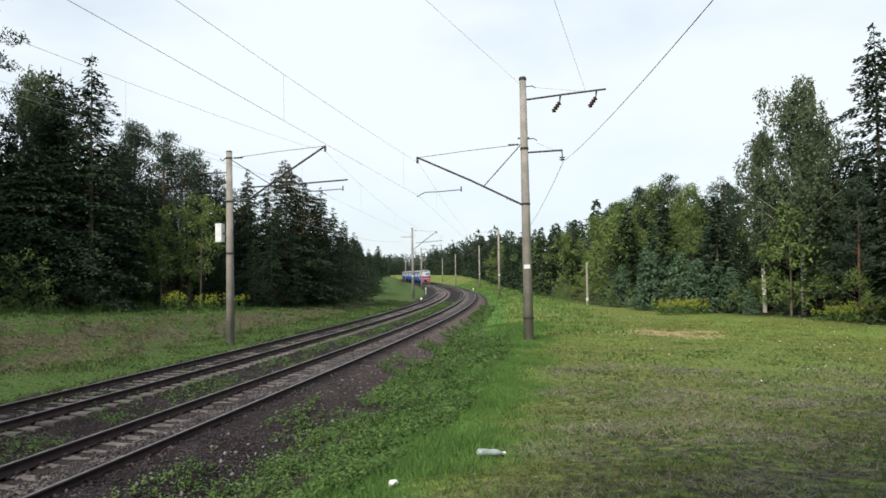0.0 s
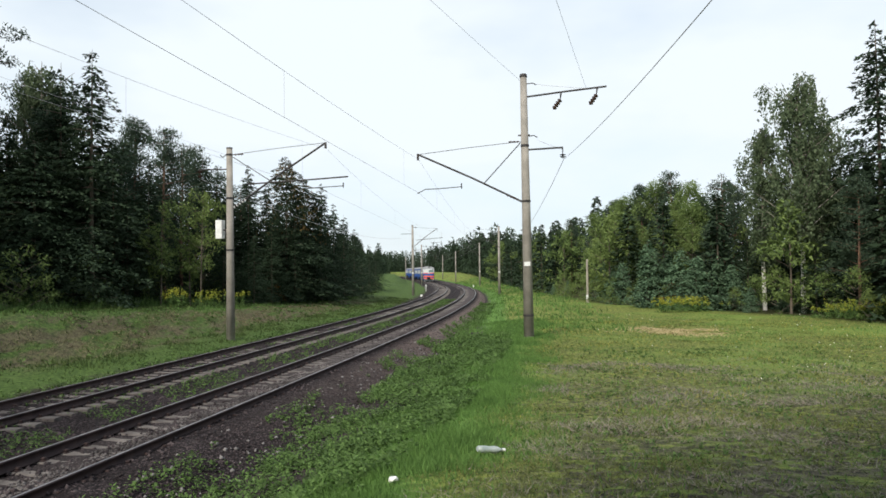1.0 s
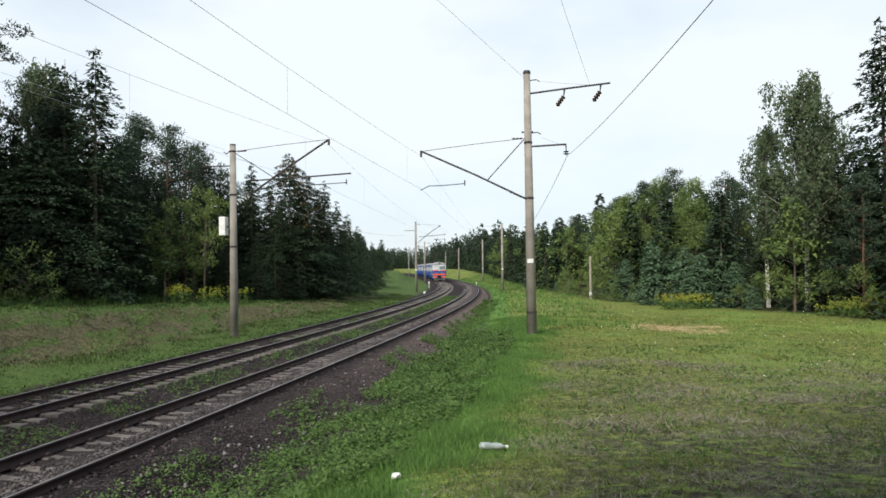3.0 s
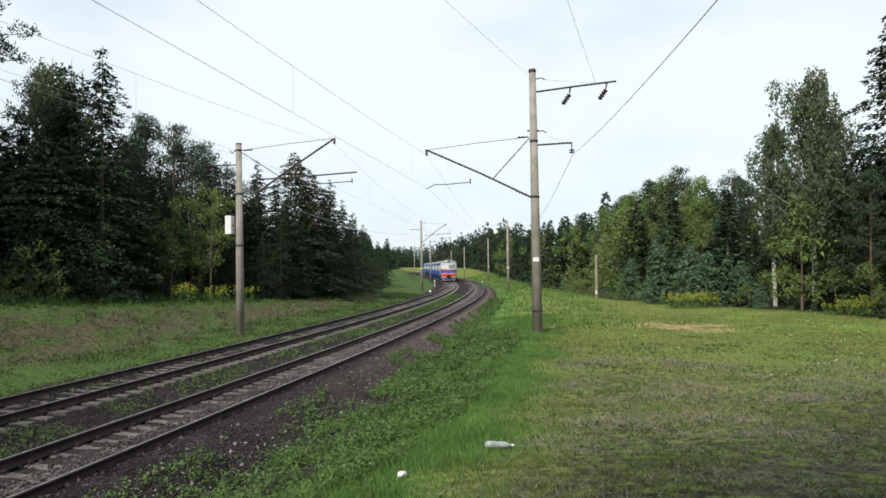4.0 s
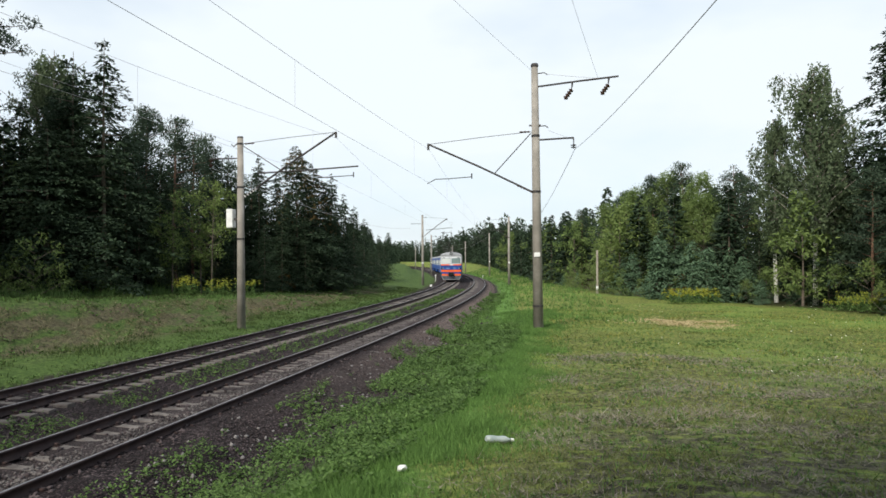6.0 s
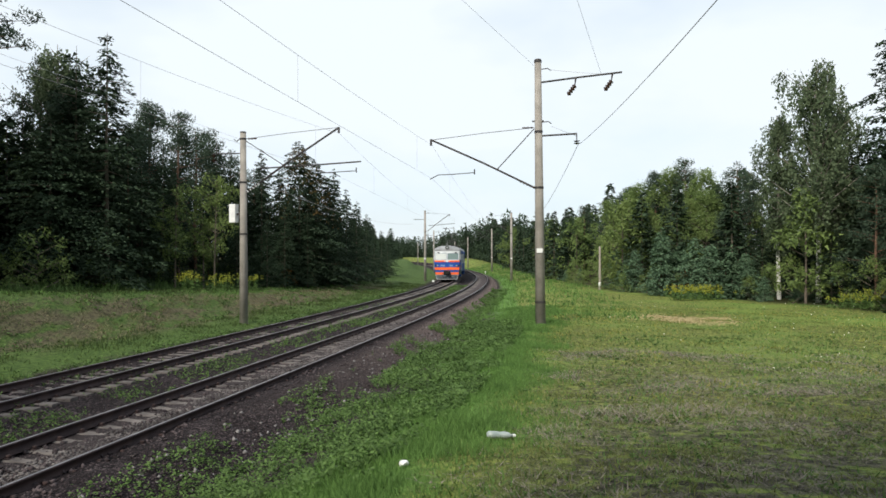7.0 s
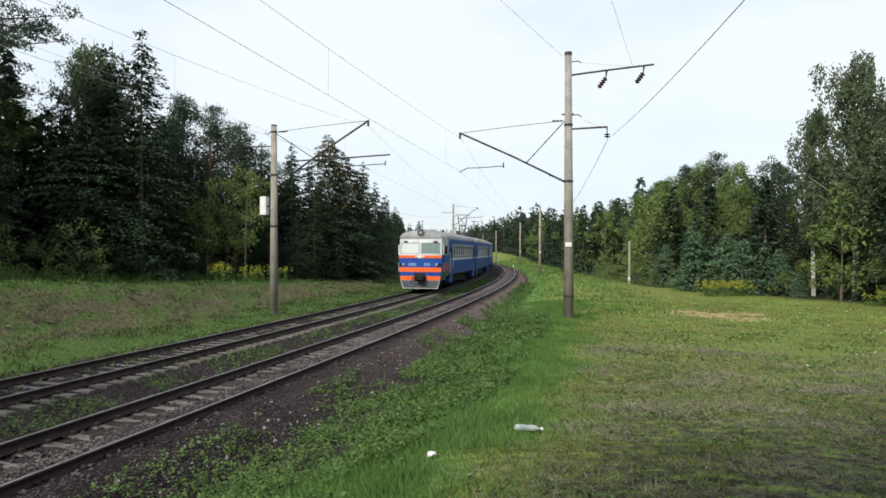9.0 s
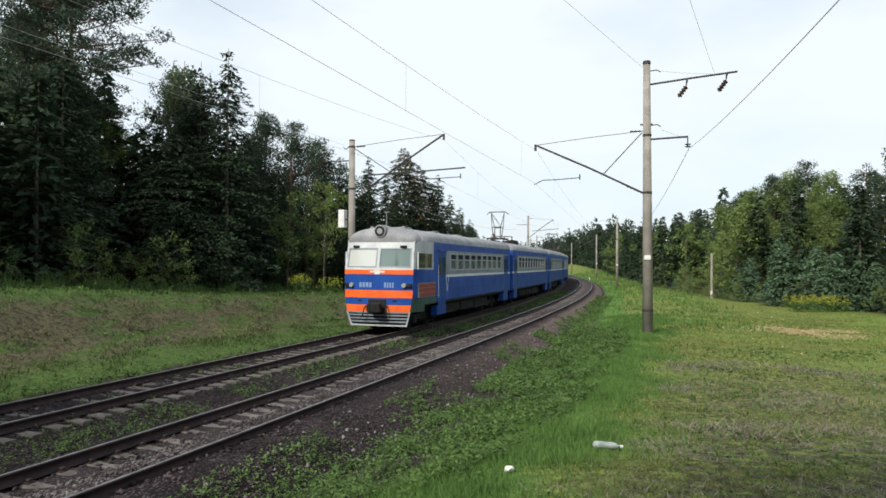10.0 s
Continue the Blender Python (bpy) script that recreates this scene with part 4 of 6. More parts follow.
            tip = (math.cos(az) * L, math.sin(az) * L, H * f0 + 0.28 * L)
            rod(bm, (0.05, 0.05, H * f0), tip, 0.04, 0.012, 4)
            for w in (1.0, 0.6):
                cs.append((tip[0] * w + rng.uniform(-0.2, 0.2), tip[1] * w + rng.uniform(-0.2, 0.2), H * f0 + 0.28 * L * w))
                rs.append(rng.uniform(0.45, 0.85))
        v, f = cluster_crown(seed, cs, rs, 135, 0.17, 0.75, 0.0, (0.4, 0.6))
    elif kind == "birch":
        H = 15.0
        bark = "birch_bark"
        limb_mesh(bm, [(0, 0, -0.3), (0.1, 0.0, H * 0.3), (-0.12, 0.1, H * 0.65), (0.05, 0, H * 0.97)], 0.17, 0.015, 8)
        v, f = birch_crown(seed, H, (3.1, 2.5, 2.8)[variant], bm)
    elif kind == "sapling":
        H = 8.0
        lean = rng.uniform(-0.4, 0.4)
        limb_mesh(bm, [(0, 0, -0.3), (lean * 0.4, 0.05, H * 0.45), (lean, 0, H * 0.93)], 0.07, 0.01, 6)
        cs, rs = [], []
        for k in range(40):
            f0 = rng.uniform(0.32, 0.98)
            L = 1.55 * math.sin(math.pi * min(1, 0.10 + (1 - f0) * 1.15)) ** 0.8 * math.sqrt(rng.uniform(0.05, 1))
            az = rng.uniform(0, 6.28)
            cs.append((lean * f0 + math.cos(az) * L, math.sin(az) * L, H * f0))
            rs.append(rng.uniform(0.3, 0.6))
            rod(bm, (lean * f0, 0, H * f0 - 0.5 * L), cs[-1], 0.015, 0.006, 4)
        v, f = cluster_crown(seed, cs, rs, 190, 0.13, 0.9, 0.5)
        leafm = "leafy"
    else:
        H = {"leafy": 12.0, "far_leafy": 12.0, "bush": 3.0, "rust": 3.0}[kind]
        R = H * ((0.25, 0.29, 0.23, 0.27)[variant] if kind in ("leafy", "far_leafy") else 0.5)
        base = 0.12 if "leafy" in kind else 0.02
        if "leafy" in kind:
            limb_mesh(bm, [(0, 0, -0.3), (0.1, 0.05, H * 0.4), (0, 0, H * 0.9)], 0.15, 0.02, 7)
        cs, rs = [], []
        for k in range({"leafy": 74, "far_leafy": 44, "bush": 18, "rust": 18}[kind]):
            f0 = rng.uniform(base, 0.97)
            w = math.sin(math.pi * min(1, 0.03 + (1 - f0) / (1 - base) * 0.74)) ** 1.1
            L, az = R * w * math.sqrt(rng.uniform(0.05, 1)), rng.uniform(0, 6.28)
            c = (math.cos(az) * L, math.sin(az) * L, H * f0)
            cs.append(c)
            rs.append(H * rng.uniform(0.035, 0.085) * (1.8 if "leafy" not in kind else 1.0))
            if kind == "far_leafy" and k % 3:
                continue
            rod(bm, (0, 0, max(0.05, H * f0 - 0.6 * L)), c, 0.04 if "leafy" in kind else 0.015, 0.01, 4)
        size, per = {"leafy": (0.15, 200), "far_leafy": (0.36, 50), "bush": (0.11, 260), "rust": (0.11, 260)}[kind]
        v, f = cluster_crown(seed, cs, rs, per, size, 0.95, 0.3)
        leafm = "rust_leaf" if kind == "rust" else "leafy"
    part("trunk" if kind not in ("bush", "rust") else "stem", bm, bark, t)
    raw("crown" if kind not in ("bush", "rust") else "foliage", v, f, leafm, t)
    if extra:
        tagged(raw("cone_growth", *extra, "cone", t, "brown hanging cones"), kind="stuff")
    return t, H


def tree(kind, x, y, h, variant, turn, label=""):
    key = (kind, variant)
    z = spot(x, y) - 0.05
    if key not in PROTO:
        ob, H = build_tree(kind, variant)
        k = h / H
        ob.matrix_basis = pose(x, y, z, 0, 0, turn) @ Matrix.Diagonal((k, k, k, 1))
        PROTO[key] = (ob, H, k)
    else:
        first, H, k0 = PROTO[key]
        k = h / H / k0
        ob = copy_thing(first, pose(x, y, z, 0, 0, turn) @ Matrix.Diagonal((k, k, k, 1)))
    if label:
        tagged(ob, label)
    return ob


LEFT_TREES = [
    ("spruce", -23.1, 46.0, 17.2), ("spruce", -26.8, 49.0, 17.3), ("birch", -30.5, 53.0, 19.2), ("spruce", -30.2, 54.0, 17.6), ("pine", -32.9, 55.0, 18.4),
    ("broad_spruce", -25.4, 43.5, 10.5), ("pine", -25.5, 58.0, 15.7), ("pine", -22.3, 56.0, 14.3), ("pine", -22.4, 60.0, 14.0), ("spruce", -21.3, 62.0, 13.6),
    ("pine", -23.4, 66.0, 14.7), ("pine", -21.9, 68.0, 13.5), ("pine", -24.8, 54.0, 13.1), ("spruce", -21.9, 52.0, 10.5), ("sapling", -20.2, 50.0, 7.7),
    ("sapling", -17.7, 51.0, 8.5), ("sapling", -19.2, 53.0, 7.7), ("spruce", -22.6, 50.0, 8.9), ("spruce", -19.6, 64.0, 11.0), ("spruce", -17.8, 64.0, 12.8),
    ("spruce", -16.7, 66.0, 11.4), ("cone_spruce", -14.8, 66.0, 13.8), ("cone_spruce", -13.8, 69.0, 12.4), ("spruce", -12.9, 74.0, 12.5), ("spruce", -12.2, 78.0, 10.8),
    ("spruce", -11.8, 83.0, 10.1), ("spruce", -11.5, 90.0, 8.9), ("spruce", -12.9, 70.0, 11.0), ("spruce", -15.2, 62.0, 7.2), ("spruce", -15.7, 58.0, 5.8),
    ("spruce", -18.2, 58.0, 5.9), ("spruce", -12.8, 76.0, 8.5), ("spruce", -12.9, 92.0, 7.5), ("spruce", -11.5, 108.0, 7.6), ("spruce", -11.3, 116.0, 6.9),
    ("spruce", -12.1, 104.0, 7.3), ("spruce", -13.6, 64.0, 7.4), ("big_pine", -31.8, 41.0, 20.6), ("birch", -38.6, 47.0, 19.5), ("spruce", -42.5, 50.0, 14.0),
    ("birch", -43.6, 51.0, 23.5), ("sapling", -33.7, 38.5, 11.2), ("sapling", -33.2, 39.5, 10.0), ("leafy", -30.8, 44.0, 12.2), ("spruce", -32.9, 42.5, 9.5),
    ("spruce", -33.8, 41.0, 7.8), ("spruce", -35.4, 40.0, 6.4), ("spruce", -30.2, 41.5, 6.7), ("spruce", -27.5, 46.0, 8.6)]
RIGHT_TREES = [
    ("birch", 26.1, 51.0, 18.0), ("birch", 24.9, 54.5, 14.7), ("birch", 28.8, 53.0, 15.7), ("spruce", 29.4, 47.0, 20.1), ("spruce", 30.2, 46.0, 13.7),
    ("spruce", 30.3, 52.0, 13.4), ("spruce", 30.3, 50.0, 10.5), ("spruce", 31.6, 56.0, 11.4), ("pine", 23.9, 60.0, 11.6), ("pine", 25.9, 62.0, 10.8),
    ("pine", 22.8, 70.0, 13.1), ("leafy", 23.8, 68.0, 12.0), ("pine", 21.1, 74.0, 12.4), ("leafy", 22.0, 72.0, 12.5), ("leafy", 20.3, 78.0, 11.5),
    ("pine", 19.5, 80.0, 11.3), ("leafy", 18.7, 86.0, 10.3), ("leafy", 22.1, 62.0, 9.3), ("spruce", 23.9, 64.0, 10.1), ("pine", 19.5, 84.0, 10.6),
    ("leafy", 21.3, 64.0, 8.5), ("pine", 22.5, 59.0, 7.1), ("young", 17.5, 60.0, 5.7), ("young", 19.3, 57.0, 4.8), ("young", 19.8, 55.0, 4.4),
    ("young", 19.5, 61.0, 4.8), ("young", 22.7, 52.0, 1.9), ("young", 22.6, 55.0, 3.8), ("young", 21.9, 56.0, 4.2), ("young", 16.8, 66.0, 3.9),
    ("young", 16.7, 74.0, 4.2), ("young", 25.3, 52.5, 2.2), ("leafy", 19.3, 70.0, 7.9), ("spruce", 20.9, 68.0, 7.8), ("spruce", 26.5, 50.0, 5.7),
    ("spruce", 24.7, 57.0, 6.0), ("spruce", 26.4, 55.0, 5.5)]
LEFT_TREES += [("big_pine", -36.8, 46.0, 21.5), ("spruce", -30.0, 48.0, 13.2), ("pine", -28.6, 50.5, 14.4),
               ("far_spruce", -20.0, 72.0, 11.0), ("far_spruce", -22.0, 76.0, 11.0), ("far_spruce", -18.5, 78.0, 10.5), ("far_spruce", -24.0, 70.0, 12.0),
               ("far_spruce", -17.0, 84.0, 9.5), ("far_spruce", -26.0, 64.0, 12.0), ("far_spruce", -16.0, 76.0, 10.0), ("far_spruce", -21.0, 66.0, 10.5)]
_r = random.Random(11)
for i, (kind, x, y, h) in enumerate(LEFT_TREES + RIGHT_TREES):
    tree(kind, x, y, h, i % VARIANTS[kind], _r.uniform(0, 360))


def wood(u0, u1, s0, s1, count, hmin, hmax, mix, seed, follow=False, joined=""):
    """Trees scattered over a stretch of the line; u is measured from the wood's edge if follow is set.
    A wood too deep to count its trees is joined into one mesh with the label given."""
    rng = random.Random(seed)
    placed, far_v, far_f = [], [], []
    tries = 0
    while len(placed) < count and tries < count * 30:
        tries += 1
        u, s = rng.uniform(u0, u1), rng.uniform(s0, s1)
        if follow:
            u += float(np.interp(s, EDGE_S, EDGE_U))
        x, y, _ = plan(u, s)
        x, y = float(x), float(y)
        if any((x - a) ** 2 + (y - b) ** 2 < 3.2 for a, b in placed) or math.hypot(x, y) < 34:
            continue
        placed.append((x, y))
        kind = rng.choice(mix)
        if joined:
            k = len(placed) % 4
            (v, f), _ = spruce_crown(40 + k, 15.0, SPRUCES["far_spruce"][1][k], 0.26, 0.72, 0.04, (0.46, 0.68))
            c, a = rng.uniform(hmin, hmax) / 15.0, rng.uniform(0, 6.283)
            turn = np.array([[math.cos(a), math.sin(a), 0], [-math.sin(a), math.cos(a), 0], [0, 0, 1]])
            far_f.append(f + sum(len(q) for q in far_v))
            far_v.append(v @ turn * c + np.array([x, y, spot(x, y) - 0.05]))
            continue
        tree(kind, x, y, rng.uniform(hmin, hmax), rng.randrange(VARIANTS[kind]), rng.uniform(0, 360))
    if joined:
        tagged(raw("deep_wood", np.concatenate(far_v), np.concatenate(far_f), "spruce"), joined, "wood", kind="stuff")


# inner side: depth of the wood, its far reach, undergrowth along its edge
wood(-34, -23, 24, 75, 34, 9.5, 13.0, ["far_spruce", "far_spruce", "far_spruce", "pine"], 1)
wood(-48, -34, 10, 80, 18, 12, 15.5, ["far_spruce"], 2, joined="dark spruces deep behind the bank")
wood(-34, -21.5, 75, 170, 44, 8, 11, ["far_spruce"], 3)
wood(-42, -19, 170, 250, 26, 8, 11.0, ["far_spruce"], 4, joined="dark spruces along the inner side of the curve")
wood(-30, -15, 250, 400, 22, 8, 11.0, ["far_spruce"], 14, joined="dark spruces on the inner side far down the line")
wood(-23.0, -20.6, 22, 130, 50, 1.5, 4.0, ["bush"], 5)
wood(-40, -24, 12, 42, 18, 12, 15.5, ["far_spruce", "far_spruce", "spruce"], 18)
# outer side
wood(2.5, 12, 42, 100, 34, 8.0, 11.0, ["far_spruce", "far_spruce", "far_leafy", "pine"], 6, True)
wood(10, 26, 36, 110, 30, 10, 13.0, ["far_spruce"], 7, True, joined="dark spruces deep behind the meadow")
wood(0.5, 8, 95, 200, 60, 8.0, 11.0, ["far_spruce", "far_leafy", "far_spruce", "far_spruce"], 8, True)
wood(8, 26, 100, 330, 60, 11, 15, ["far_spruce"], 9, True, joined="dark spruces deep on the outer side of the curve")
wood(1, 8, 200, 420, 60, 10, 15.0, ["far_spruce"], 10, True, joined="dark spruces on the outer side far down the line")
wood(1.0, 3.0, 44, 110, 56, 1.4, 3.4, ["bush", "bush", "young"], 12, True)
wood(5, 15, 36, 62, 16, 9, 12.5, ["far_spruce"], 17, True)
wood(-42, -7, 450, 515, 30, 11, 14.0, ["far_spruce"], 13, joined="dark spruces closing the far end of the line")



def distant_wood(n, u0, u1, s0, s1, h0, h1, seed, label):
    """Treetops on the skyline, too far to count: one mesh."""
    g = np.random.default_rng(seed)
    cs, rs = [], []
    for k in range(n):
        u, s = g.uniform(u0, u1), g.uniform(s0, s1)
        x, y, z = at(u, s)
        h, w = g.uniform(h0, h1), g.uniform(1.4, 2.4)
        for f in (0.12, 0.3, 0.48, 0.66, 0.82, 0.95):
            cs.append((x + g.normal(0, 0.4), y + g.normal(0, 0.4), z + h * f))
            rs.append(w * (1.15 - f * 0.9))
    v, f = cluster_crown(seed, cs, rs, 16, 0.8, 1.0, 0.6)
    tagged(raw("distant_wood", v, f, "spruce"), label, "wood", kind="stuff")


distant_wood(420, -70, 36, 520, 575, 12, 17, 301, "dark wood on the skyline beyond the curve")
distant_wood(150, -46, -16, 300, 440, 8, 12, 302, "dark wood along the inner side of the far line")
distant_wood(200, 14, 30, 210, 470, 12, 17, 303, "dark wood along the outer side of the far line")
# unseen spruces behind the camera and on along the inner side, added for shade
wood(-31, -19.5, -28, 17, 46, 15, 19.0, ["far_spruce"], 15, joined="unseen spruces on along the bank, added to shade it")
for i in range(26):
    tree("far_spruce", -5.0 + 1.0 * i, -8.2 - 2.6 * (i % 3), 17.5 + 1.4 * (i % 4), i % 4, 40.0 * i)
# more unseen spruces, added to shade the near end of the tracks
for i in range(14):
    bx, by, _ = at(-9.5 - 1.6 * (i % 3), -26.0 + 1.5 * i)
    tree("far_spruce", bx, by, 18.0 + 1.5 * (i % 3), i % 3, 55.0 * i)
for x, y, h in ((-15.0, 62.5, 1.9), (-13.6, 66.0, 1.6), (18.9, 57.5, 2.4)):
    tree("rust", x, y, h, 0, x * 40)


# ---- low plants: one mesh for each kind, for nobody could count them ----
def blades(name, u, s, h, w, material, label, category, lean=0.35, seed=1, lift=0.0):
    rng = np.random.default_rng(seed)
    n = len(u)
    X, Y, _ = plan(u, s)
    Z = ground_z(u, s) + lift
    az = rng.uniform(0, 6.283, n)
    dx, dy = np.cos(az), np.sin(az)
    ln = rng.normal(0, lean, (n, 2)) * h[:, None]
    p = np.stack([X, Y, Z - 0.02], -1)
    a = p + np.stack([dx * w / 2, dy * w / 2, 0 * w], -1)
    b = p - np.stack([dx * w / 2, dy * w / 2, 0 * w], -1)
    c = p + np.stack([ln[:, 0], ln[:, 1], h], -1)
    ob = raw(name, np.stack([a, b, c], 1).reshape(-1, 3), np.arange(3 * n).reshape(-1, 3), material)
    return tagged(ob, label, category, kind="stuff")


def field(u, s, seed):
    """A patchy field from waves of many lengths and directions, about -1 to 1."""
    g = np.random.default_rng(seed + 900)
    f = 0.0
    for length in (6.0, 3.7, 2.6, 1.8, 1.2, 0.8, 0.55):
        a, p = g.uniform(0, 6.283), g.uniform(0, 6.283)
        f = f + (length / 6.0) ** 0.35 * np.sin((u * np.cos(a) + s * np.sin(a)) * 6.283 / length + p + 1.2 * np.sin((u * np.sin(a) - s * np.cos(a)) * 3.1 / length))
    return f / 2.2


def strewn(n, u0, u1, s0, s1, seed, power=1.0, clump=None):
    """Random places; more of them near the start of the stretch, gathered in clumps if asked."""
    rng = np.random.default_rng(seed)
    s = s0 + (s1 - s0) * rng.uniform(0, 1, n) ** power
    u = rng.uniform(u0, u1, n)
    if clump is not None:
        f = field(u, s, seed)
        keep = f > rng.normal(clump, 0.3, n)
        u, s = u[keep], s[keep]
    return u, s, np.random.default_rng(seed + 100)


def lawn():
    def put(name, n, u0, u1, s0, s1, seed, power, clump, h, w, grow, material, label, lean, ragged=0.0, lift=0.0, category="grass"):
        u, s, g = strewn(n, u0, u1, s0, s1, seed, power, clump)
        if ragged:
            u = u + g.normal(0, ragged, len(u)) + ragged * np.sin(s * 0.8) + 0.6 * ragged * np.sin(s * 2.3 + 1)
        m = len(u)
        patch = 0.75 + 0.35 * field(u, s, seed + 5)
        blades(name, u, s, g.uniform(*h, m) * np.clip(patch, 0.35, 1.4), g.uniform(*w, m) * (1 + s / grow), material, label, category, lean, seed + 10, lift)

    put("grass", 100000, 4.6, 7.2, 2, 46, 21, 1.5, None, (0.06, 0.22), (0.008, 0.016), 18, "grass", "lush green trackside grass", 0.4, 0.35)
    put("rough_grass", 24000, 2.9, 5.6, 2, 46, 29, 1.4, 0.15, (0.06, 0.24), (0.008, 0.02), 18, "grass", "rough grass in tufts on the soil by the ballast", 0.5, 0.2)
    put("mown_grass", 150000, 6.8, 22, 1, 46, 22, 1.8, -0.1, (0.025, 0.10), (0.006, 0.013), 8, "mown", "short yellowish mown meadow grass", 1.0, 0.3)
    put("meadow_grass", 80000, 7.4, 34, 2, 52, 23, 1.25, 0.1, (0.04, 0.13), (0.008, 0.02), 18, "grass", "green meadow grass in patches", 0.5, 0.3)
    put("track_grass", 15000, -3.1, -1.3, 4, 60, 20, 1.2, 0.0, (0.06, 0.25), (0.006, 0.014), 18, "mown", "dry yellowish grass between the tracks", 0.4, 0.1, 0.12)
    put("hay", 105000, 7.3, 20, 1, 26, 24, 1.6, -0.05, (0.012, 0.035), (0.006, 0.013), 9, "hay", "grey-brown cut hay lying on the meadow", 3.0, 0.3, 0.015, "hay")
    put("hay_tufts", 130000, 7.3, 18, 1, 24, 24, 1.6, 0.25, (0.03, 0.11), (0.005, 0.010), 9, "hay", "loose tufts of grey hay in the meadow", 2.0, 0.3, 0.0, "hay")
    put("grass", 30000, -10.8, -7.1, 8, 90, 25, 1.2, 0.0, (0.06, 0.22), (0.02, 0.045), 60, "bank_grass", "green grass between track and bank", 0.35, 0.25)
    put("hay", 60000, -13.7, -10.6, 6, 75, 26, 1.1, 0.0, (0.03, 0.14), (0.012, 0.03), 60, "bank_hay", "dry straw-coloured grass on the bank", 1.2, 0.3, 0.0, "hay")
    put("crest_grass", 22000, -16.2, -13.4, 6, 90, 34, 1.1, -0.4, (0.06, 0.2), (0.015, 0.035), 60, "grass", "green grass along the crest of the bank", 0.5, 0.25)
    put("bank_grass", 18000, -15.0, -9.8, 6, 90, 30, 1.1, 0.1, (0.05, 0.2), (0.015, 0.035), 60, "bank_grass", "green tufts on the bank", 0.6, 0.3)
    put("grass", 26000, -21.5, -14.2, 10, 110, 27, 1.0, -0.4, (0.1, 0.3), (0.03, 0.07), 90, "bank_grass", "green grass above the bank", 0.4)
    put("tall_grass", 20000, -21.8, -19.3, 14, 110, 28, 1.0, 0.0, (0.3, 0.9), (0.03, 0.07), 90, "weed", "tall rough grass at the foot of the wood", 0.25)
    put("mown_grass", 60000, 6.8, 16, 1, 15, 35, 1.4, 0.0, (0.03, 0.12), (0.005, 0.011), 8, "mown", "short mown grass with matted cuttings", 1.2, 0.3)
    put("far_grass", 16000, 2.6, 12, 36, 210, 31, 1.2, -0.3, (0.12, 0.4), (0.03, 0.07), 60, "grass", "rough green grass beside the far line", 0.4, 0.2)
    put("meadow_tufts", 30000, 7.4, 30, 4, 44, 32, 1.3, 0.3, (0.08, 0.2), (0.008, 0.018), 18, "grass", "taller tufts of grass in the meadow", 0.5, 0.3)
    put("yellow_grass", 30000, 7.0, 24, 12, 46, 33, 1.0, 0.1, (0.04, 0.12), (0.012, 0.024), 24, "yellow_grass", "yellowed grass in the meadow", 0.7, 0.3)
    # a swath of pale straw left in the meadow
    g = np.random.default_rng(91)
    x, y = 11.9 + g.normal(0, 1.2, 9000), 36.6 + g.normal(0, 1.3, 9000)
    keep = field(x, y, 93) > g.normal(-0.1, 0.3, 9000)
    x, y = x[keep], y[keep] - 0.25 * (x[keep] - 11.9)
    u, s = to_line(x, y)
    k = len(u)
    blades("straw", u, s, g.uniform(0.02, 0.08, k), g.uniform(0.02, 0.07, k), "straw", "pale straw swath left on the meadow", "hay", 2.0, 92, 0.02)


lawn()


def weeds(name, n, u0, u1, s0, s1, clump, seed, hmax, size, material, label, base=None):
    """Broad-leaved plants: each a few leaf quads round a stem."""
    u, s, g = strewn(n, u0, u1, s0, s1, seed, 1.25, clump)
    k = 9
    u, s = np.repeat(u, k), np.repeat(s, k)
    X, Y, _ = plan(u, s)
    Z = ground_z(u, s) if base is None else np.maximum(bed_z(u, s), ground_z(u, s)) if base == "bed" else rail_z(s) + base
    m = len(u)
    h = np.repeat(g.uniform(0.3, 1.0, m // k), k) * hmax
    az = g.uniform(0, 6.283, m)
    d = np.stack([np.cos(az), np.sin(az), g.uniform(-0.2, 0.9, m)], -1)
    c = np.stack([X, Y, Z], -1) + np.stack([np.cos(az), np.sin(az), 0 * az], -1) * (g.uniform(0.1, 0.5, m) * h)[:, None]
    c[:, 2] += h * g.uniform(0.15, 1.0, m)
    d = unit(d)
    side = unit(np.cross(d, g.normal(0, 0.4, (m, 3)) + np.array([0, 0, 1.0])))
    L = size * g.uniform(0.6, 1.4, m) * (1 + s / 40)
    v, f = quads(c, d, side, L, L * 0.5, g)
    tagged(raw(name, v, f, material), label, "weeds", kind="stuff")


weeds("weeds", 10500, 2.6, 6.0, 3, 36, 0.15, 41, 0.32, 0.055, "weed", "broad-leaved green weeds on the ballast edge")
weeds("shoulder_weeds", 6500, 1.7, 3.3, 4, 75, 0.2, 48, 0.24, 0.045, "weed", "scattered low weeds on the ballast shoulder", "bed")
weeds("clover", 9000, 6.8, 20, 3, 30, 0.35, 46, 0.10, 0.034, "weed", "low clover leaves in the mown meadow")
weeds("weeds", 3200, -3.1, -1.25, 5, 80, -0.1, 42, 0.28, 0.045, "weed", "low weeds between the two tracks", -0.32)
weeds("weeds", 1300, -5.0, -3.4, 8, 50, 0.15, 43, 0.18, 0.04, "weed", "sparse weeds between the far rails", -0.24)
weeds("weeds", 1500, -15.2, -9.4, 8, 70, 0.35, 47, 0.26, 0.07, "weed", "dark weeds in clumps on the cut bank")
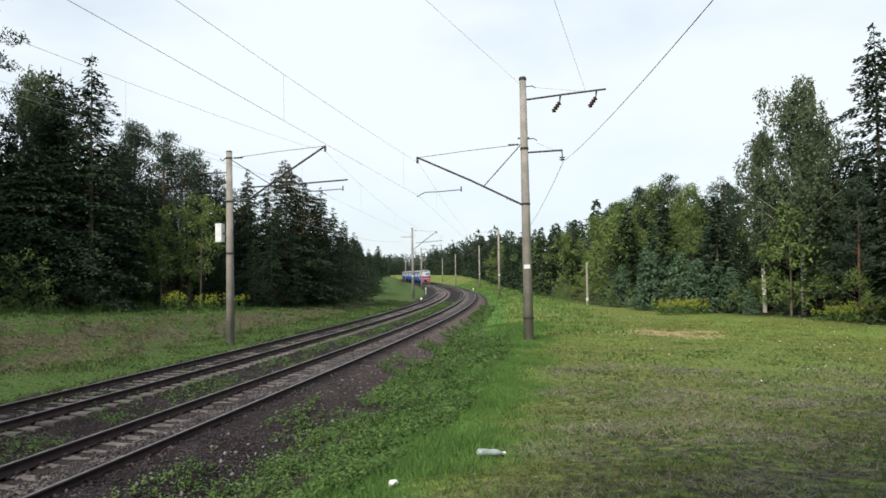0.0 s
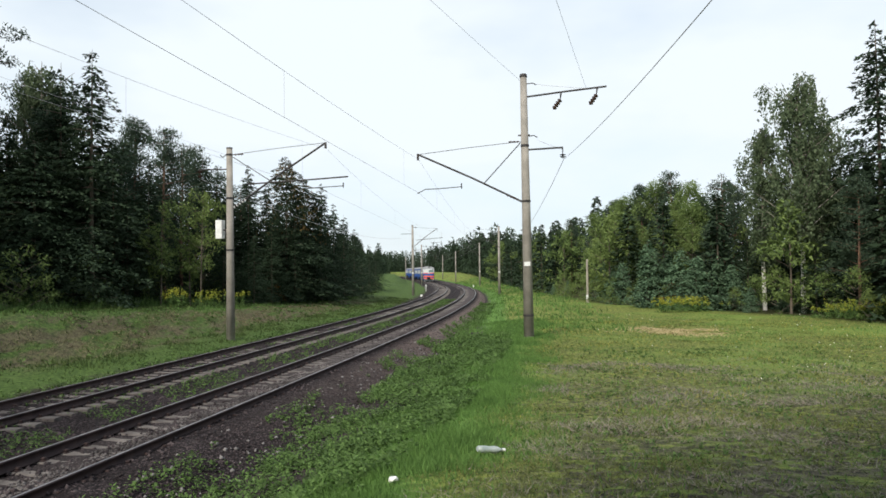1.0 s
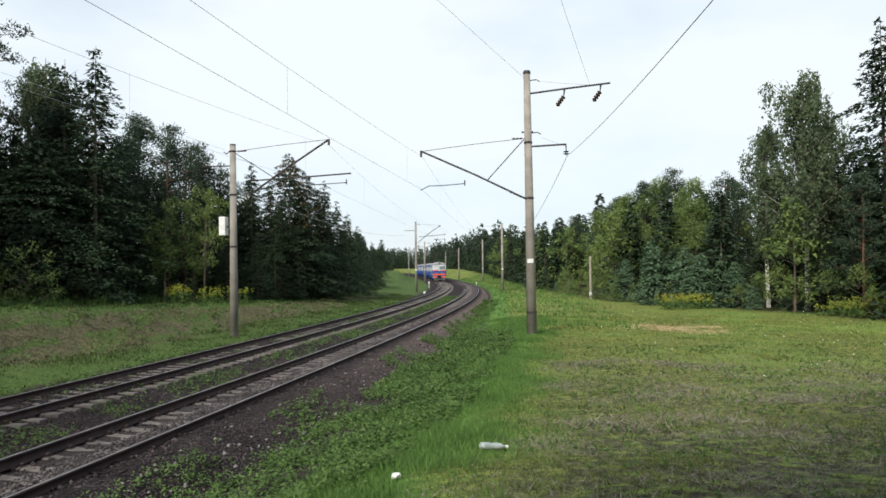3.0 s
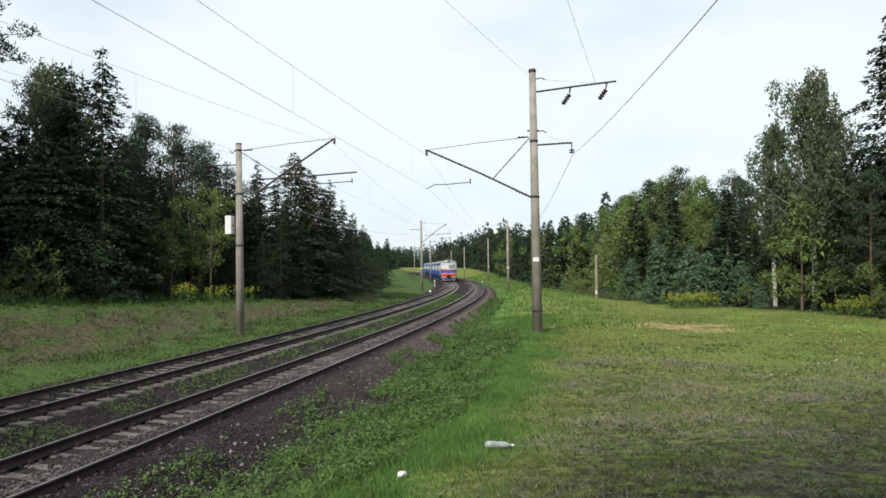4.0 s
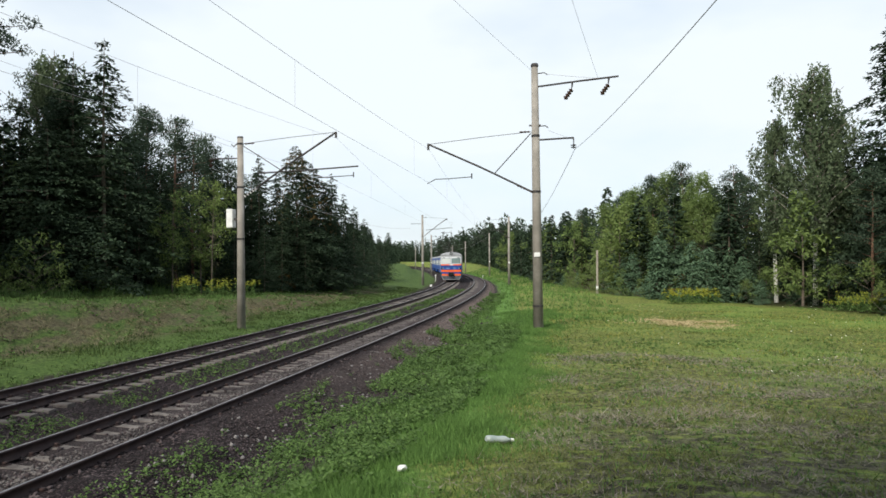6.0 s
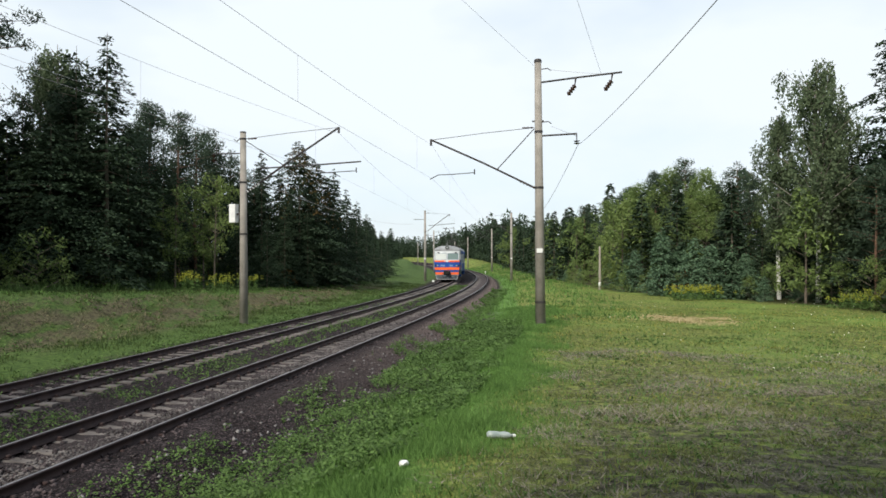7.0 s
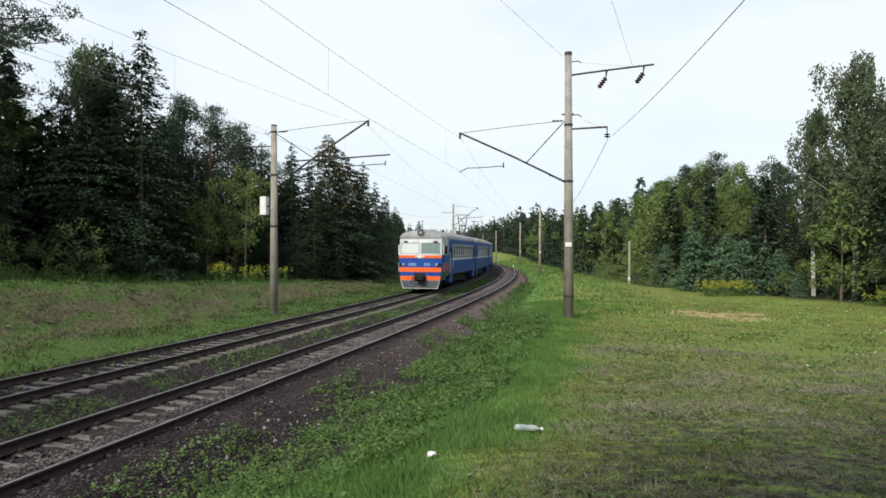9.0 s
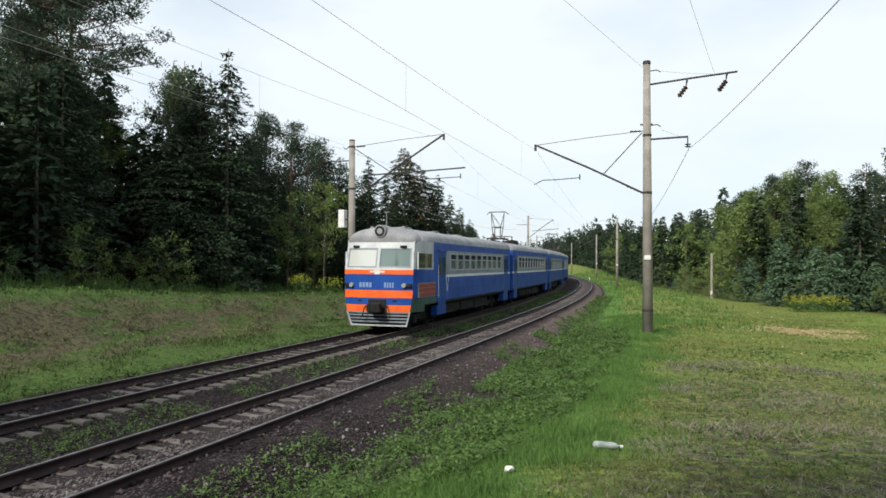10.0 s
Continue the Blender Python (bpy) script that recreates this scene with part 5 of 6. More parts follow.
weeds("weeds", 2600, -7.8, -5.9, 8, 70, 0.0, 44, 0.26, 0.06, "weed", "weeds along the far ballast edge", -0.42)


def goldenrod(x, y, w, n, h, seed):
    g = np.random.default_rng(seed)
    t = thing("goldenrod_patch", "clump of yellow-flowering goldenrod at the wood's edge", "wildflowers", "goldenrod", m=pose(x, y, spot(x, y)))
    bx, by = g.normal(0, w, n), g.normal(0, w * 0.35, n)
    hh = h * g.uniform(0.6, 1.1, n)
    k = 16
    c = np.repeat(np.stack([bx, by, hh * 0.0], -1), k, 0)
    f = g.uniform(0.1, 0.75, n * k)
    c[:, 2] = np.repeat(hh, k) * f
    c[:, :2] += g.normal(0, 0.07, (n * k, 2))
    d = unit(g.normal(0, 1, c.shape))
    side = unit(np.cross(d, g.normal(0, 1, c.shape)))
    ln = g.uniform(0.1, 0.2, n * k)
    v, q = quads(c, d, side, ln, ln * 0.4, g)
    raw("foliage", v, q, "weed", t)
    c = np.repeat(np.stack([bx, by, hh], -1), k, 0)
    c[:, 2] -= g.uniform(0, 0.28, n * k) * np.repeat(hh, k)
    c[:, :2] += g.normal(0, 0.06, (n * k, 2))
    ln = g.uniform(0.06, 0.13, n * k)
    v, q = quads(c, d, side, ln, ln * 0.7, g)
    tagged(raw("bloom", v, q, "goldenrod", t, "yellow flower heads"), kind="stuff")


for i, (x, y, w, n, h) in enumerate(((17.9, 53.0, 1.1, 90, 1.15), (26.3, 43.6, 1.0, 80, 1.3), (28.2, 43.0, 1.0, 90, 1.5), (25.0, 45.2, 0.7, 40, 0.9),
                                     (-18.2, 47.5, 0.6, 22, 1.3), (-16.3, 48.6, 0.6, 24, 1.3), (-15.0, 51.5, 0.5, 12, 1.1))):
    goldenrod(x, y, w, n, h, 60 + i)


def flowers():
    u, s, g = strewn(170, 10, 30, 18, 48, 71)
    X, Y, _ = plan(u, s)
    c = np.stack([X, Y, ground_z(u, s) + g.uniform(0.1, 0.3, len(u))], -1)
    d = unit(g.normal(0, 1, c.shape))
    side = unit(np.cross(d, g.normal(0, 1, c.shape)))
    ln = g.uniform(0.03, 0.06, len(u))
    v, f = quads(c, d, side, ln, ln, g)
    tagged(raw("white_flowers", v, f, "flower"), "small white meadow flowers", "wildflowers", kind="stuff")


flowers()


def stones(name, n, u0, u1, s0, s1, seed, rmin, rmax, material, label, bed):
    u, s, g = strewn(n, u0, u1, s0, s1, seed, 1.5)
    X, Y, _ = plan(u, s)
    Z = np.maximum(bed_z(u, s), ground_z(u, s)) if bed else ground_z(u, s)
    r = g.uniform(rmin, rmax, len(u))
    oct_ = np.array([(1, 0, 0), (0, 1, 0), (-1, 0, 0), (0, -1, 0), (0, 0, 0.7), (0, 0, -0.7)], float)
    tri = np.array([(0, 1, 4), (1, 2, 4), (2, 3, 4), (3, 0, 4), (1, 0, 5), (2, 1, 5), (3, 2, 5), (0, 3, 5)])
    az = g.uniform(0, 6.283, len(u))
    v = oct_[None] * g.uniform(0.55, 1.25, (len(u), 6, 1)) * r[:, None, None] + g.normal(0, 0.2, (len(u), 6, 3)) * r[:, None, None]
    ca, sa = np.cos(az)[:, None], np.sin(az)[:, None]
    v = np.stack([v[..., 0] * ca - v[..., 1] * sa, v[..., 0] * sa + v[..., 1] * ca, v[..., 2]], -1)
    v = v + np.stack([X, Y, Z + r * 0.2], -1)[:, None]
    f = tri[None] + (np.arange(len(u)) * 6)[:, None, None]
    tagged(raw(name, v.reshape(-1, 3), f.reshape(-1, 3), material), label, "stones", kind="stuff")


stones("bed_stones", 4200, -0.25, 0.74, 5, 34, 83, 0.018, 0.042, "grey_stone", "ballast stones spilt over the near sleepers", True)
stones("ballast_stones", 10000, -6.6, 1.2, 3, 50, 81, 0.018, 0.06, "stone", "dark crushed ballast stones", True)
stones("shoulder_stones", 8000, 1.2, 4.3, 3, 42, 84, 0.012, 0.042, "stone", "dark crushed stones down the ballast shoulder", True)
stones("pale_stones", 520, 1.35, 3.0, 3, 40, 82, 0.015, 0.06, "pale_stone", "pale lumps of stone on the ballast slope", True)


# ---- litter ----
def bottle(x, y, size, turn):
    t = thing("plastic_bottle", "crumpled cloudy plastic bottle lying in the grass", "bottle", m=pose(x, y, spot(x, y) + 0.09, 0, 8, turn))
    bm = bmesh.new()
    prof = [(0.0, 0.03), (0.02, 0.05), (0.10, 0.052), (0.16, 0.045), (0.22, 0.052), (0.27, 0.045), (0.31, 0.02), (0.335, 0.017)]
    rings = []
    for k, (d, r) in enumerate(prof):
        rings.append([bm.verts.new(((d - 0.17) * size, math.cos(a * 0.5236) * r * size * (1 + 0.12 * math.sin(3 * k + a)), math.sin(a * 0.5236) * r * size * 0.85)) for a in range(12)])
    for a, b in zip(rings, rings[1:]):
        for k in range(12):
            bm.faces.new((a[k], a[(k + 1) % 12], b[(k + 1) % 12], b[k])).smooth = True
    bm.faces.new(rings[0][::-1])
    bm.faces.new(rings[-1])
    part("body", bm, "bottle", t)
    part("cap", rodded((0.165 * size, 0, 0), (0.20 * size, 0, 0), 0.02 * size, n=12), "white", t, "white cap")


bottle(0.56, 9.0, 1.08, 24)


def crumple(x, y, r, seed):
    g = random.Random(seed)
    bm = bmesh.new()
    bmesh.ops.create_icosphere(bm, subdivisions=2, radius=r)
    for v in bm.verts:
        v.co *= g.uniform(0.7, 1.15)
        v.co.z *= 0.75
    ob = part("paper_litter", bm, "white")
    ob.matrix_basis = pose(x, y, spot(x, y) + r * 0.8)
    tagged(ob, "small crumpled white paper litter in the weeds", "litter")


crumple(-0.57, 7.55, 0.055, 4)


# ---- the electric train ----
CAR_L, HALF = 19.6, 1.72
SILL, STRIPE0, STRIPE1, WIN0, WIN1, EAVE, ROOF = 1.22, 2.30, 2.42, 2.62, 3.46, 3.92, 4.55


def wall(bm, x, ys, zs, holes, thick=0.05):
    """A side wall in the plane x with openings; ys and zs are its cell lines."""
    k = 1 if x > 0 else -1
    for a, b in zip(ys, ys[1:]):
        for c, d in zip(zs, zs[1:]):
            my, mz = (a + b) / 2, (c + d) / 2
            if any(h[0] < my < h[1] and h[2] < mz < h[3] for h in holes):
                continue
            box(bm, min(x, x - k * thick), a, c, max(x, x - k * thick), b, d)
    return bm


def side_shell(car, x, y0, y1, holes, name, z0, z1, material, label=""):
    ys = sorted({y0, y1, *[v for h in holes for v in h[:2] if y0 < v < y1]})
    zs = sorted({z0, z1, *[v for h in holes for v in h[2:] if z0 < v < z1]})
    bm = wall(bmesh.new(), x, ys, zs, holes)
    bmesh.ops.remove_doubles(bm, verts=bm.verts, dist=0.0005)
    return part(name, bm, material, car, label)


def window(car, x, y0, y1, z0, z1, split=True):
    k = 1 if x > 0 else -1
    w = 0.05
    bm = bmesh.new()
    xo, xi = x + k * 0.012, x - k * 0.045
    for a in ((y0, z0, y1, z0 + w), (y0, z1 - w, y1, z1), (y0, z0 + w, y0 + w, z1 - w), (y1 - w, z0 + w, y1, z1 - w)):
        box(bm, min(xo, xi), a[0], a[1], max(xo, xi), a[2], a[3])
    if split:
        zm = z0 + (z1 - z0) * 0.62
        box(bm, min(xo, xi), y0 + w, zm - 0.02, max(xo, xi), y1 - w, zm + 0.02)
    f = part("window_frame", bm, "pale", car, "pale metal window frame")
    zt = z0 + (z1 - z0) * 0.62 if split else z1 - w
    part("pane", boxed(min(x - k * 0.03, x - k * 0.04), y0 + w, z0 + w, max(x - k * 0.03, x - k * 0.04), y1 - w, zt), "side_glass" if split else "glass", f, "lower pane with a pale reflection in its colour" if split else "dark glass pane")
    if split:
        # black sheet stands in for the unlit interior behind the open sash
        part("pane", boxed(min(x - k * 0.06, x - k * 0.07), y0 + w, zt, max(x - k * 0.06, x - k * 0.07), y1 - w, z1 - w), "under", f, "black sheet as the shade in the open upper sash")


def door(car, x, y0, y1):
    k = 1 if x > 0 else -1
    mid = (y0 + y1) / 2
    for a, b in ((y0, mid - 0.012), (mid + 0.012, y1)):
        bm = boxed(min(x - k * 0.05, x - k * 0.01), a, 0.98, max(x - k * 0.05, x - k * 0.01), b, 3.50, bevel=0.012)
        d = part("door_leaf", bm, "blue", car, "dark blue sliding door leaf")
        part("pane", boxed(min(x - k * 0.012, x + k * 0.004), a + 0.13, 2.45, max(x - k * 0.012, x + k * 0.004), b - 0.13, 3.25), "glass", d)
    part("step", boxed(min(x - k * 0.35, x - k * 0.02), y0 - 0.1, 0.55, max(x - k * 0.35, x - k * 0.02), y1 + 0.1, 0.98, bevel=0.02), "blue", car, "blue step box")


def roof_mesh(y0, y1, front_drop=0.0):
    bm = bmesh.new()
    n, rows = 14, []
    ys = np.linspace(y0, y1, 12)
    for y in ys:
        f = (y - (y1 - 1.3)) / 1.3 if front_drop else 0
        k = 1 - front_drop * max(0, f) ** 2
        w = HALF * (1 - (0.07 * max(0, f) ** 2 if front_drop else 0))
        rows.append([bm.verts.new((w * math.cos(math.pi * i / n) * (1.0), y, EAVE + (ROOF - EAVE) * k * math.sin(math.pi * i / n) ** 0.75)) for i in range(n + 1)])
    for a, b in zip(rows, rows[1:]):
        for i in range(n):
            bm.faces.new((a[i], a[i + 1], b[i + 1], b[i])).smooth = True
    bm.faces.new(rows[0])
    bm.faces.new(rows[-1][::-1])
    bmesh.ops.recalc_face_normals(bm, faces=bm.faces)
    return bm


def wheelset(bogie, y):
    bm = bmesh.new()
    rod(bm, (-0.95, 0, 0), (0.95, 0, 0), 0.08, n=10)
    for x in (-0.80, 0.80):
        rod(bm, (x - 0.065, 0, 0), (x + 0.065, 0, 0), 0.475, n=24)
        rod(bm, (x * 0.91 - 0.02, 0, 0), (x * 0.91 + 0.02, 0, 0), 0.505, n=24)
        for k in range(4):
            box(bm, x - 0.075, -0.3 + 0.17 * k, -0.03, x + 0.075, -0.25 + 0.17 * k, 0.03)
    w = part("wheelset", bm, "under", bogie, "dark steel wheelset")
    w.matrix_basis = pose(0, y, 0.475)
    return w


def bogie(car, y):
    bm = bmesh.new()
    for x in (-1.05, 1.05):
        box(bm, x - 0.08, -1.75, 0.42, x + 0.08, 1.75, 0.68, bevel=0.03)
        for yy in (-1.3, 1.3):
            box(bm, x - 0.14, yy - 0.2, 0.3, x + 0.14, yy + 0.2, 0.62, bevel=0.04)
        for yy in (-0.35, 0.0, 0.35):
            rod(bm, (x, yy, 0.35), (x, yy, 0.95), 0.11, n=10)
    box(bm, -1.1, -0.3, 0.5, 1.1, 0.3, 0.9)
    b = part("bogie", bm, "under", car, "sooty black bogie")
    b.matrix_basis = pose(0, y, 0)
    return [wheelset(b, -1.3), wheelset(b, 1.3)]


def pantograph(car, y):
    bm = bmesh.new()
    z = ROOF + 0.28
    for x in (-0.65, 0.65):
        rod(bm, (x, y - 0.8, z), (x, y + 0.8, z), 0.04)
    for yy in (-0.8, 0.8):
        rod(bm, (-0.65, y + yy, z), (0.65, y + yy, z), 0.04)
    p = part("pantograph", bm, "steel", car, "raised dark pantograph")
    top = 6.82
    zm = z + (top - z) * 0.42
    bm = bmesh.new()
    for x in (-1, 1):
        for k in (-1, 1):
            rod(bm, (x * 0.24, y + 0.2 * k, z), (x * 0.32, y + 0.5 * k, zm), 0.035)
            rod(bm, (x * 0.32, y + 0.5 * k, zm), (x * 0.50, y, top - 0.06), 0.025)
    for k in (-1, 1):
        rod(bm, (-0.32, y + 0.5 * k, zm), (0.32, y + 0.5 * k, zm), 0.03)
        rod(bm, (-0.32, y + 0.5 * k, zm), (0.50, y, top - 0.06), 0.014)
    part("linkage", bm, "steel", p)
    bm = rodded((-0.6, y, top), (0.6, y, top), 0.035)
    for k in (-1, 1):
        rod(bm, (0.6 * k, y, top), (0.8 * k, y, top - 0.18), 0.03)
    part("contact_head", bm, "steel", p)
    for x in (-0.6, 0.6):
        for yy in (-0.7, 0.7):
            insulator(p, (x, y + yy, ROOF - 0.12), (x, y + yy, z), 3, 0.1)


def roof_gear(car, motor):
    for y in ((-6.5, -2.2, 2.2, 6.5) if not motor else (-7, -4.5, -1.0, 1.5)):
        part("roof_vent", boxed(-0.32, y - 0.4, ROOF - 0.08, 0.32, y + 0.4, ROOF + 0.09, bevel=0.04), "roof", car, "grey roof ventilator")
    for k in (-1, 1):
        for y in np.arange(-8, 8.1, 2.0):
            part("air_louvre", boxed(min(k * 1.28, k * 1.62), y - 0.3, 4.02, max(k * 1.28, k * 1.62), y + 0.3, 4.16, bevel=0.02), "under" if y in (6.0, 8.0) else "roof", car)
    if motor:
        for x, y, l in ((0.7, 4.2, 2.2), (-0.7, 4.0, 1.8), (0.0, 2.9, 1.0)):
            part("roof_box", boxed(x - 0.28, y - l / 2, ROOF - 0.2, x + 0.28, y + l / 2, ROOF + 0.22, bevel=0.04), "under", car, "dark roof equipment box")
        for x in (-0.9, -0.3, 0.5):
            insulator(car, (x, 5.4, ROOF - 0.15), (x, 5.4, ROOF + 0.45), 4, 0.1)
        tube("roof_cable", [(-0.9, 5.4, ROOF + 0.47), (0.5, 5.4, ROOF + 0.5), (0.6, 3.0, ROOF + 0.42), (0.6, -6.0, ROOF + 0.4)], 0.03, "steel", car)


def car_shell(name, label, cab, motor):
    car = thing(name, label, "train car", "electric train")
    y0, y1 = -CAR_L / 2 + 0.25, CAR_L / 2 - (0.25 if not cab else 1.55)
    front_door = (CAR_L / 2 - 4.75, CAR_L / 2 - 3.55) if cab else (CAR_L / 2 - 2.1, CAR_L / 2 - 0.9)
    back_door = (-CAR_L / 2 + 0.9, -CAR_L / 2 + 2.1)
    n = 9 if cab else 10
    a, b = back_door[1] + 0.75, front_door[0] - 0.65
    pitch = (b - a) / n
    wins = [(a + pitch * k + 0.07, a + pitch * (k + 1) - 0.07, WIN0, WIN1) for k in range(n)]
    doors = [(*front_door, 0.9, 3.52), (*back_door, 0.9, 3.52)]
    holes = wins + doors
    if cab:
        cabwin = (CAR_L / 2 - 2.70, CAR_L / 2 - 0.74, 2.70, 3.44)
        holes = holes + [cabwin]
    for x in (-HALF, HALF):
        side_shell(car, x, y0, y1, holes, "lower_side", SILL, STRIPE0, "side_blue", "blue painted body side")
        side_shell(car, x, y0, front_door[0] if cab else y1, holes, "waist_stripe", STRIPE0, STRIPE1, "white", "white waist stripe")
        if cab:
            side_shell(car, x, front_door[0], y1, holes, "cab_waist", STRIPE0, STRIPE1, "side_blue")
        side_shell(car, x, y0, back_door[0], holes, "end_panel", STRIPE1, WIN1 + 0.12, "side_blue")
        side_shell(car, x, back_door[0], front_door[1], holes, "window_band", STRIPE1, WIN1 + 0.12, "band", "pale grey window band with shade in its colour")
        turn = cabwin[0] - 0.09 if cab else y1
        side_shell(car, x, front_door[1], turn, holes, "end_panel", STRIPE1, WIN1 + 0.12, "side_blue")
        side_shell(car, x, y0, turn, holes, "upper_side", WIN1 + 0.12, EAVE, "side_blue", "blue strip below the roof")
        if cab:
            side_shell(car, x, turn, y1, holes, "cab_waist", STRIPE1, 2.67, "side_blue")
            side_shell(car, x, turn, y1, holes, "cab_window_surround", 2.67, EAVE, "pale", "pale grey cab window surround")
        k = 1 if x > 0 else -1
        for z in (1.45, 1.75, 2.02):
            part("body_rib", boxed(min(x, x + k * 0.018), back_door[1] + 0.25, z, max(x, x + k * 0.018), front_door[0] - 0.25, z + 0.045), "side_blue", car)
        for h in wins:
            window(car, x, *h)
        door(car, x, *front_door)
        door(car, x, *back_door)
        part("door_rail", boxed(min(x, x + k * 0.03), front_door[0] - 0.1, 3.53, max(x, x + k * 0.03), front_door[1] + 0.1, 3.6), "side_blue", car)
    bm = boxed(-HALF + 0.06, y0, 1.12, HALF - 0.06, y1, 1.22)
    part("floor", bm, "dark", car)
    for y in ((y0,) if cab else (y0, y1)):
        part("end_wall", boxed(-HALF + 0.05, y - 0.03, 1.12, HALF - 0.05, y + 0.03, EAVE), "side_blue", car)
        part("gangway", boxed(-0.6, y - 0.28 if y < 0 else y, 1.15, 0.6, y if y < 0 else y + 0.28, 3.4, bevel=0.05), "under", car, "black gangway bellows")
    # seats and partitions seen through the glass
    for y in np.arange(a + 0.6, b - 0.4, 1.6):
        for x in (-0.95, 0.95):
            part("seat", boxed(x - 0.62, y - 0.08, 1.22, x + 0.62, y + 0.08, 2.35, bevel=0.03), "dark", car)
    part("roof", roof_mesh(y0 - 0.02, CAR_L / 2 - 1.25 if cab else y1 + 0.02, 0.0), "roof", car, "weathered grey roof")
    roof_gear(car, motor)
    # underframe
    part("underframe", boxed(-1.3, y0 + 0.2, 0.95, 1.3, y1 - 0.1, 1.12), "under", car)
    # boxes run nearly end to end, their black standing in for underfloor shade
    for k, (p, q) in enumerate(((-4.7, -1.6), (-1.45, 1.2), (1.35, 4.7))):
        part("equipment_box", boxed(-1.35, p, 0.42 + 0.05 * k, 1.35, q, 0.97, bevel=0.05), "under", car, "black equipment box, widened to darken the underside")
    wheels = bogie(car, 6.65) + bogie(car, -6.65)
    if motor:
        pantograph(car, 6.4)
    return car, wheels, front_door


def nose(car, front_door):
    """The driving end: sloped face in bands, screens, lamps, grille and coupler."""
    yf = CAR_L / 2 - 0.30
    back = CAR_L / 2 - 1.55

    def half(z):
        return float(np.interp(z, [0.2, 0.85, 1.5, 2.6, 3.9, 4.6], [1.26, 1.46, 1.57, 1.60, 1.56, 1.5]))

    def yof(z, x):
        y = float(np.interp(z, [0.2, 0.9, 2.66, 3.9, 4.5], [yf - 0.12, yf, yf, yf - 0.28, yf - 0.45]))
        return y - 0.16 * (abs(x) / 1.66) ** 3

    def panel(name, z0, z1, material, x0=-1.0, x1=1.0, label="", holes=(), depth=0.08, proud=0.0):
        xs = sorted({*np.linspace(x0, x1, 9), *[v for h in holes for v in h[:2]]})
        zs = sorted({*np.linspace(z0, z1, 3), *[v for h in holes for v in h[2:]]})
        bm = bmesh.new()
        for a, b in zip(xs, xs[1:]):
            for c, d in zip(zs, zs[1:]):
                if any(h[0] - 1e-6 <= a and b <= h[1] + 1e-6 and h[2] - 1e-6 <= c and d <= h[3] + 1e-6 for h in holes):
                    continue
                q = [(a, c), (b, c), (b, d), (a, d)]
                v = [(x * half(z), yof(z, x * half(z)) + proud, z) for x, z in q]
                fr = [bm.verts.new(p) for p in v]
                bk = [bm.verts.new((p[0] * 0.985, p[1] - depth - proud, p[2])) for p in v]
                bm.faces.new(fr)
                bm.faces.new(bk[::-1])
                for i in range(4):
                    bm.faces.new((fr[i], bk[i], bk[(i + 1) % 4], fr[(i + 1) % 4]))
        bmesh.ops.remove_doubles(bm, verts=bm.verts, dist=0.0008)
        bmesh.ops.recalc_face_normals(bm, faces=bm.faces)
        return part(name, bm, material, car, label)

    panel("skirt_panel", 0.86, 1.16, "orange", -1.0, -0.30, "orange lower panel")
    panel("skirt_panel", 0.86, 1.16, "orange", 0.30, 1.0, "orange lower panel")
    panel("coupler_recess", 0.86, 1.16, "under", -0.30, 0.30, "", (), 0.3, -0.10)
    panel("lower_band", 1.16, 1.46, "blue", label="blue band")
    panel("broad_band", 1.46, 1.79, "orange", label="broad orange band", proud=0.006)
    panel("waist_panel", 1.79, 2.47, "blue", label="blue waist panel")
    panel("narrow_band", 2.47, 2.67, "orange", label="narrow orange band", proud=0.006)
    screens = [(-0.92, -0.055, 2.80, 3.58), (0.055, 0.92, 2.80, 3.58)]
    panel("screen_surround", 2.67, 3.86, "pale", label="pale grey windscreen surround", holes=screens)
    for (a, b, c, d), m, lab in zip(screens, ("screen", "screen_pale"), ("greenish windscreen", "windscreen with a white sky reflection in its colour")):
        panel("windscreen", c, d, m, a, b, lab, (), 0.02, -0.035)
        panel("screen_gasket", c - 0.035, d + 0.035, "band", a - 0.02, b + 0.02, "", [(a + 0.012, b - 0.012, c + 0.02, d - 0.02)], 0.03, 0.012)
    # roof dome over the face
    bm = bmesh.new()
    rows = []
    for j in range(12):
        f = j / 8
        g = min(1.0, f)
        y = yf - 0.27 - 0.62 * g ** 2.2 - max(0.0, f - 1) * 1.6
        w = 1.56 + 0.15 * min(1.0, f / 1.4)
        rise = 0.69 * math.sin(g * math.pi / 2) ** 0.85
        rows.append([bm.verts.new((w * math.cos(math.pi * i / 16), y - 0.17 * abs(math.cos(math.pi * i / 16)) ** 3 * (1 - g), 3.855 + rise * math.sin(math.pi * i / 16) ** 0.72)) for i in range(17)])
    for p, q in zip(rows, rows[1:]):
        for i in range(16):
            bm.faces.new((p[i], p[i + 1], q[i + 1], q[i])).smooth = True
    bmesh.ops.recalc_face_normals(bm, faces=bm.faces)
    part("brow", bm, "roof", car, "grey rounded brow of the roof")
    # cab sides between face and body
    cabwin = (CAR_L / 2 - 2.70, CAR_L / 2 - 0.74, 2.70, 3.44)
    for k in (-1, 1):
        for nm, z0, z1, m in (("cab_side", 1.46, 2.67, "blue"), ("cab_side", 0.86, 1.46, "olive"), ("cab_side", 3.52, 3.9, "pale"), ("cab_sill", 2.67, 2.70, "blue"), ("cab_header", 3.44, 3.52, "pale"), ("front_pillar", 2.70, 3.44, "pale")):
            bm = bmesh.new()
            ya, yb = (back - 0.02 if nm != "front_pillar" else CAR_L / 2 - 0.76), yof((z0 + z1) / 2, 1.6)
